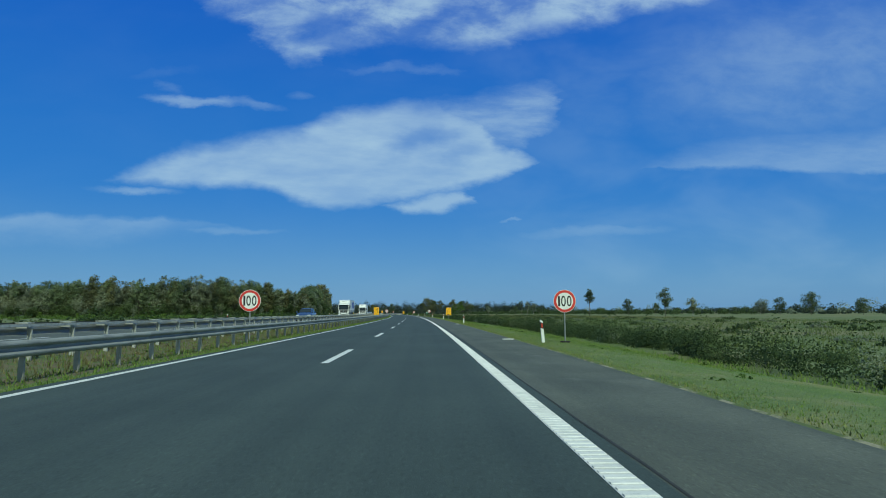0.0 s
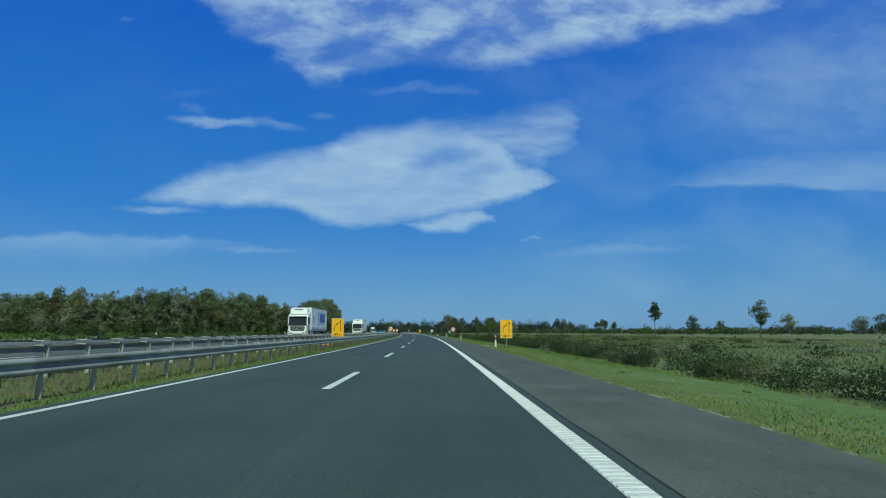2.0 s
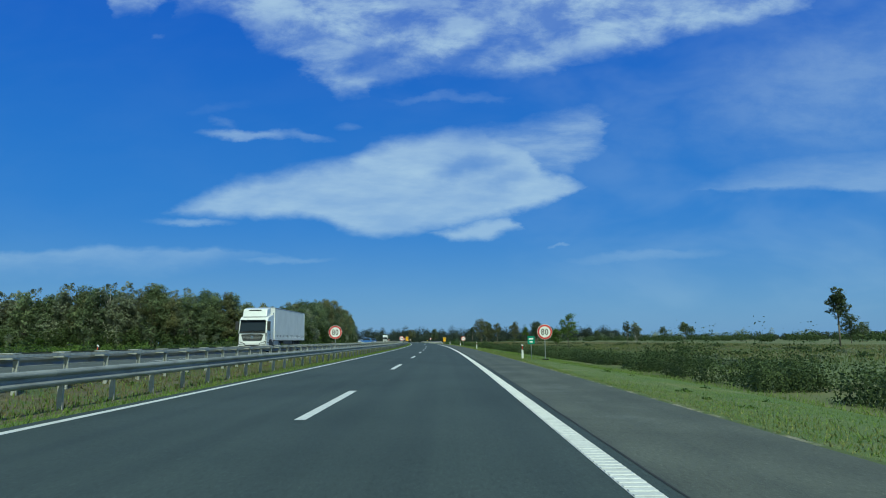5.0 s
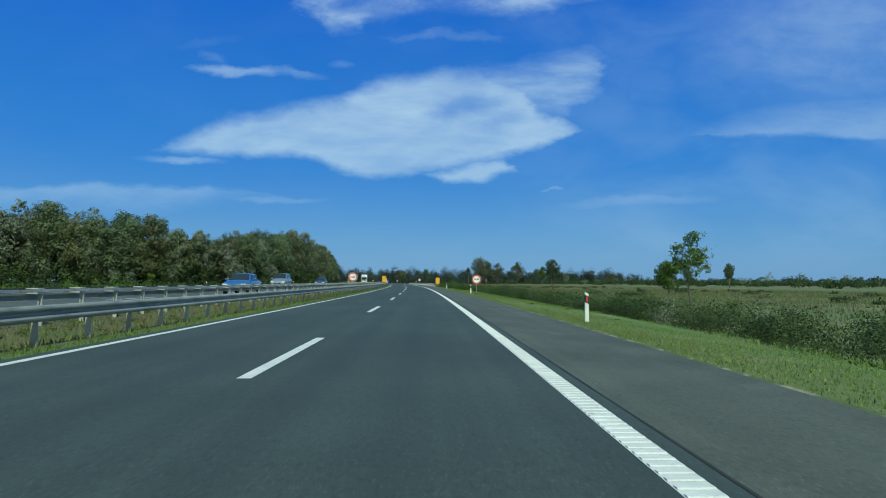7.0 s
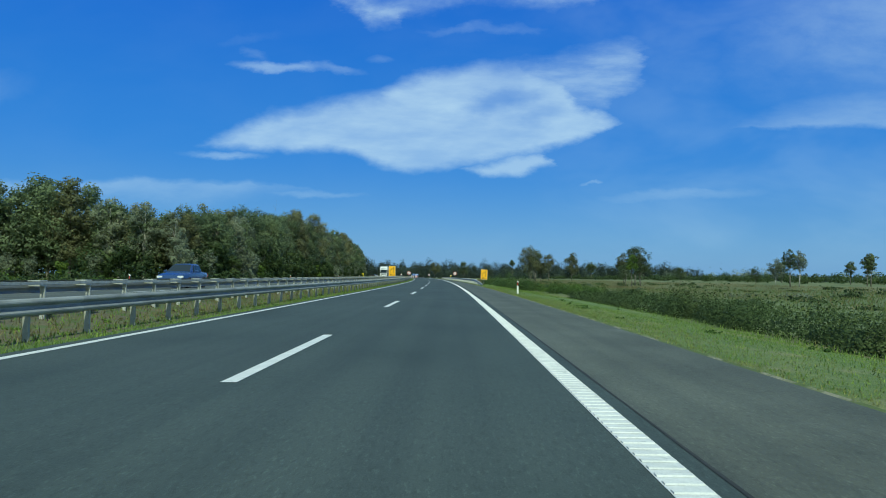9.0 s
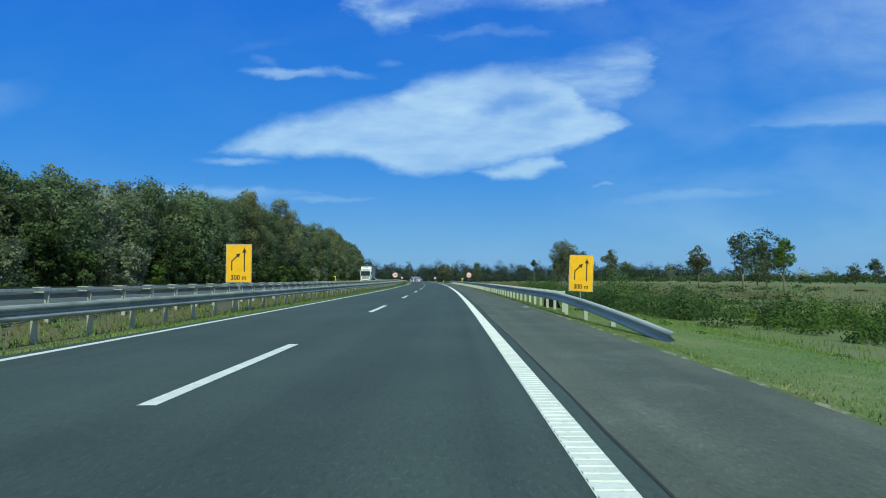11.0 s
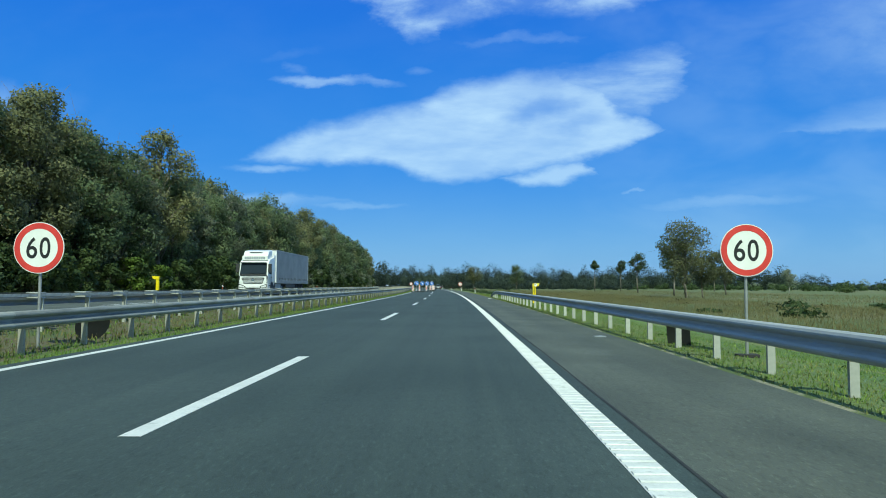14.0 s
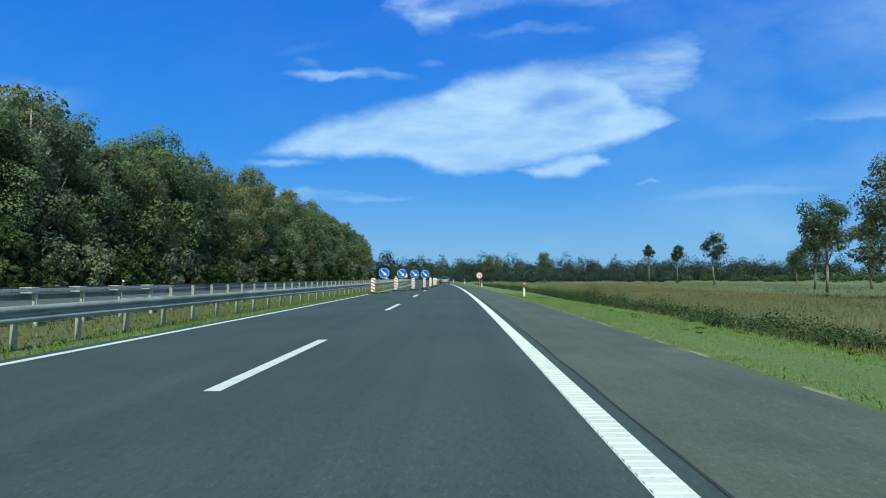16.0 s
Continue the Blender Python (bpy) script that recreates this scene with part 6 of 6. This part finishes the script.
        pts = [(x, -0.32, 1.85), (x, -1.20, 1.80), (x, -1.20, 2.68), (x, -0.52, 2.68)]
        part("side_window", quad_panel("side_window", *(pts[::-1] if s > 0 else pts), GLASS, 0.008), cab, "dark side window")
        part("mirror", box_mesh("mirror", (x if s > 0 else x - 0.28, -0.20, 1.95), (x + 0.28 if s > 0 else x, -0.02, 2.70), CHASSIS, 0.05), cab, "black mirror housing")
        for y0, y1, z0, z1 in ((-1.262, -1.25, 1.02, 2.72), (-0.30, -0.288, 1.02, 1.80), (-1.25, -0.30, 1.02, 1.032)):
            part("door_gap", box_mesh("door_gap", (x - 0.004, y0, z0), (x + 0.004, y1, z1), SIGN_BLACK), cab, "dark door joint")
        part("door_handle", box_mesh("door_handle", (x - 0.02, -1.18, 1.52), (x + 0.02, -1.0, 1.58), CHASSIS, 0.008), cab)
        part("wheel_arch", prism("wheel_arch", [(0, 0.0), (1.3, 0.0), (1.2, 0.45), (0.95, 0.62), (0.35, 0.62), (0.1, 0.45)], -0.012, 0.012, CHASSIS), cab, "dark wheel arch",
             pose(s * (w + 0.0), -2.05, 0.50, 0, 0, 90))
        part("side_tank", box_mesh("side_tank", (s * 0.95 - 0.28, -4.6, 0.45), (s * 0.95 + 0.28, -2.6, 1.0), SIGN_GREY, 0.06), ob, "grey fuel tank")
        for y in (-1.42, -5.1):
            wheel(ob, s * 1.05, y, 0.50, 0.30)
        for y in (-11.2, -12.5, -13.8):
            wheel(ob, s * 1.05, y, 0.50, 0.34)
    part("frame", box_mesh("frame", (-0.45, -16.2, 0.72), (0.45, -1.8, 1.05), CHASSIS, 0.02), ob, "dark chassis frame")
    trailer = part("trailer", box_mesh("trailer", (-1.27, -16.45, 1.12), (1.27, -2.75, 4.0), curtain, 0.03), ob, "curtain-sided trailer")
    part("roof_edge", box_mesh("roof_edge", (-1.285, -16.46, 3.93), (1.285, -2.74, 4.03), SIGN_GREY if not logo else TRUCK_WHITE, 0.02), trailer, "pale roof edge")
    part("front_post", box_mesh("front_post", (-1.285, -2.83, 1.1), (1.285, -2.73, 3.95), TRUCK_WHITE, 0.02), trailer, "white bulkhead")
    part("rear_post", box_mesh("rear_post", (-1.285, -16.47, 1.1), (1.285, -16.38, 3.95), TRUCK_WHITE, 0.02), trailer, "white rear frame")
    for s in (-1, 1):
        x0, x1 = sorted((s * 1.255, s * 1.29))
        part("side_board", box_mesh("side_board", (x0, -16.4, 1.02), (x1, -2.8, 1.32), LETTER_GREY if logo else curtain, 0.01), trailer, "low side board")
        part("guard_bar", box_mesh("guard_bar", (x0, -10.2, 0.62), (x1, -6.3, 0.95), CHASSIS, 0.02), trailer, "dark side guard")
        x0, x1 = sorted((s * 1.271, s * 1.286))
        for k in range(22):
            y = -3.3 - 0.6 * k
            part("buckle", box_mesh("buckle", (x0, y - 0.03, 1.30), (x1, y + 0.03, 1.55), CHASSIS), trailer)
        x0, x1 = sorted((s * 1.272, s * 1.280))
        if logo:
            for y0, y1, z0, z1 in ((-9.3, -8.6, 2.95, 3.40), (-9.0, -8.6, 2.35, 2.88), (-9.3, -9.08, 2.0, 2.88)):
                part("logo_block", box_mesh("logo_block", (x0, y0, z0), (x1, y1, z1), LOGO_BLUE), trailer, "plain blue block")
            for i in range(5):
                y = -10.35 - 0.98 * i
                part("logo_block", box_mesh("logo_block", (x0, y - 0.38, 2.1), (x1, y + 0.38, 3.40), LOGO_BLUE), trailer, "plain blue block")
            for z in (1.93, 3.55):
                part("logo_line", box_mesh("logo_line", (x0, -15.1, z - 0.02), (x1, -8.35, z + 0.02), LOGO_BLUE), trailer, "thin blue line")
            for i, n in enumerate((0.9, 1.1, 0.8, 1.1, 1.0)):
                part("text_bar", box_mesh("text_bar", (x0, -4.0 - n, 2.75 - 0.18 * i), (x1, -4.0, 2.84 - 0.18 * i), LETTER_GREY), trailer, "small grey bar")
    return ob


def oncoming(s, d):
    return stand(s, d, OPP_Z, 180)


truck(oncoming(161.6, -14.45), "white lorry whose curtain trailer shows blue blocks", CURTAIN_WHITE, True, False)
truck(oncoming(247.0, -14.5), "white lorry with a plain white curtain trailer", CURTAIN_WHITE, False, False)
truck(oncoming(574.3, -14.6), "white lorry with name board and grey curtain trailer", CURTAIN_GREY, False, True)
SILVER, BLUE, NAVY, GREY_PAINT = (car_paint("silver_paint", (0.27, 0.31, 0.36)), car_paint("blue_paint", (0.05, 0.17, 0.42)), car_paint("navy_paint", (0.035, 0.075, 0.19)),
                                  car_paint("grey_paint", (0.20, 0.21, 0.22)))
car(oncoming(341.6, -14.3), SILVER, "silver four-wheel-drive estate car in the oncoming lane", 4.6, 1.78, True)
car(oncoming(309.6, -10.6), BLUE, "bright blue saloon car in the oncoming fast lane", 4.6, 1.42)
car(oncoming(79.0, -10.6), NAVY, "dark blue saloon car in the oncoming lane", 4.5, 1.45)
car(oncoming(377.0, -14.4), NAVY, "dark blue hatchback car in the oncoming lane", 4.2, 1.5)
car(stand(722, 2.7), GREY_PAINT, "dark silver car seen from behind on the carriageway", 4.5, 1.48)
car(stand(775, 2.2), GREY_PAINT, "small far grey car on the carriageway", 4.4, 1.48)
car(oncoming(905, -14.4), SILVER, "far silver car in the oncoming lane", 4.4, 1.5)

for s, d0, d1, lean in ((15.2, 5.0, 6.35, 0.1), (60.0, 4.3, 6.4, -0.2), (118.0, 4.2, 5.6, 0.4), (203.0, 4.4, 6.4, 0.1), (287.0, 4.9, 6.3, -0.3), (420.0, 4.3, 5.9, 0.5), (470.0, 4.2, 6.4, 0.0), (556.0, 4.3, 6.2, 0.3), (603.0, 4.6, 6.4, -0.2)):
    rows = []
    for i in range(9):
        f = i / 8
        d = d0 + (d1 - d0) * f
        wobble = lean * f + 0.06 * math.sin(i * 2.3 + s)
        for e in (-0.011, 0.011):
            x, y, _ = along(s + wobble + e, d)
            rows.append((float(x), float(y), 0.004 - 0.03 * (d - 4.1) / 2.35))
    part("crack", mesh_of("crack", rows, [(2 * i, 2 * i + 2, 2 * i + 3, 2 * i + 1) for i in range(8)], TAR), hard_shoulder, "dark sealed crack")


def kilometre_sign(m):
    """A small green panel with pale bars on a steel tube."""
    ob = thing("distance_marker", m, "small green marker panel on a steel tube in the verge", "road sign")
    part("post", rod_mesh("post", (0, 0.04, -0.3), (0, 0.04, 1.48), 0.025, SIGN_GREY, 10), ob, "grey steel tube")
    part("panel", box_mesh("panel", (-0.235, -0.006, 0.97), (0.235, 0.006, 1.50), material("sign_green", (0.01, 0.22, 0.13), (0.015, 0.28, 0.17), 3, 0.4, coat=0.2), 0.004), ob, "green panel")
    for z, w in ((1.12, 0.10), (1.32, 0.15)):
        part("bar", box_mesh("bar", (-w, -0.010, z - 0.05), (w, -0.006, z + 0.05), SIGN_WHITE), ob, "plain pale bar")
    part("clamp", box_mesh("clamp", (-0.04, 0.006, 1.2), (0.04, 0.07, 1.24), SIGN_GREY, 0.004), ob)


kilometre_sign(stand(232.8, 8.05, -0.1))
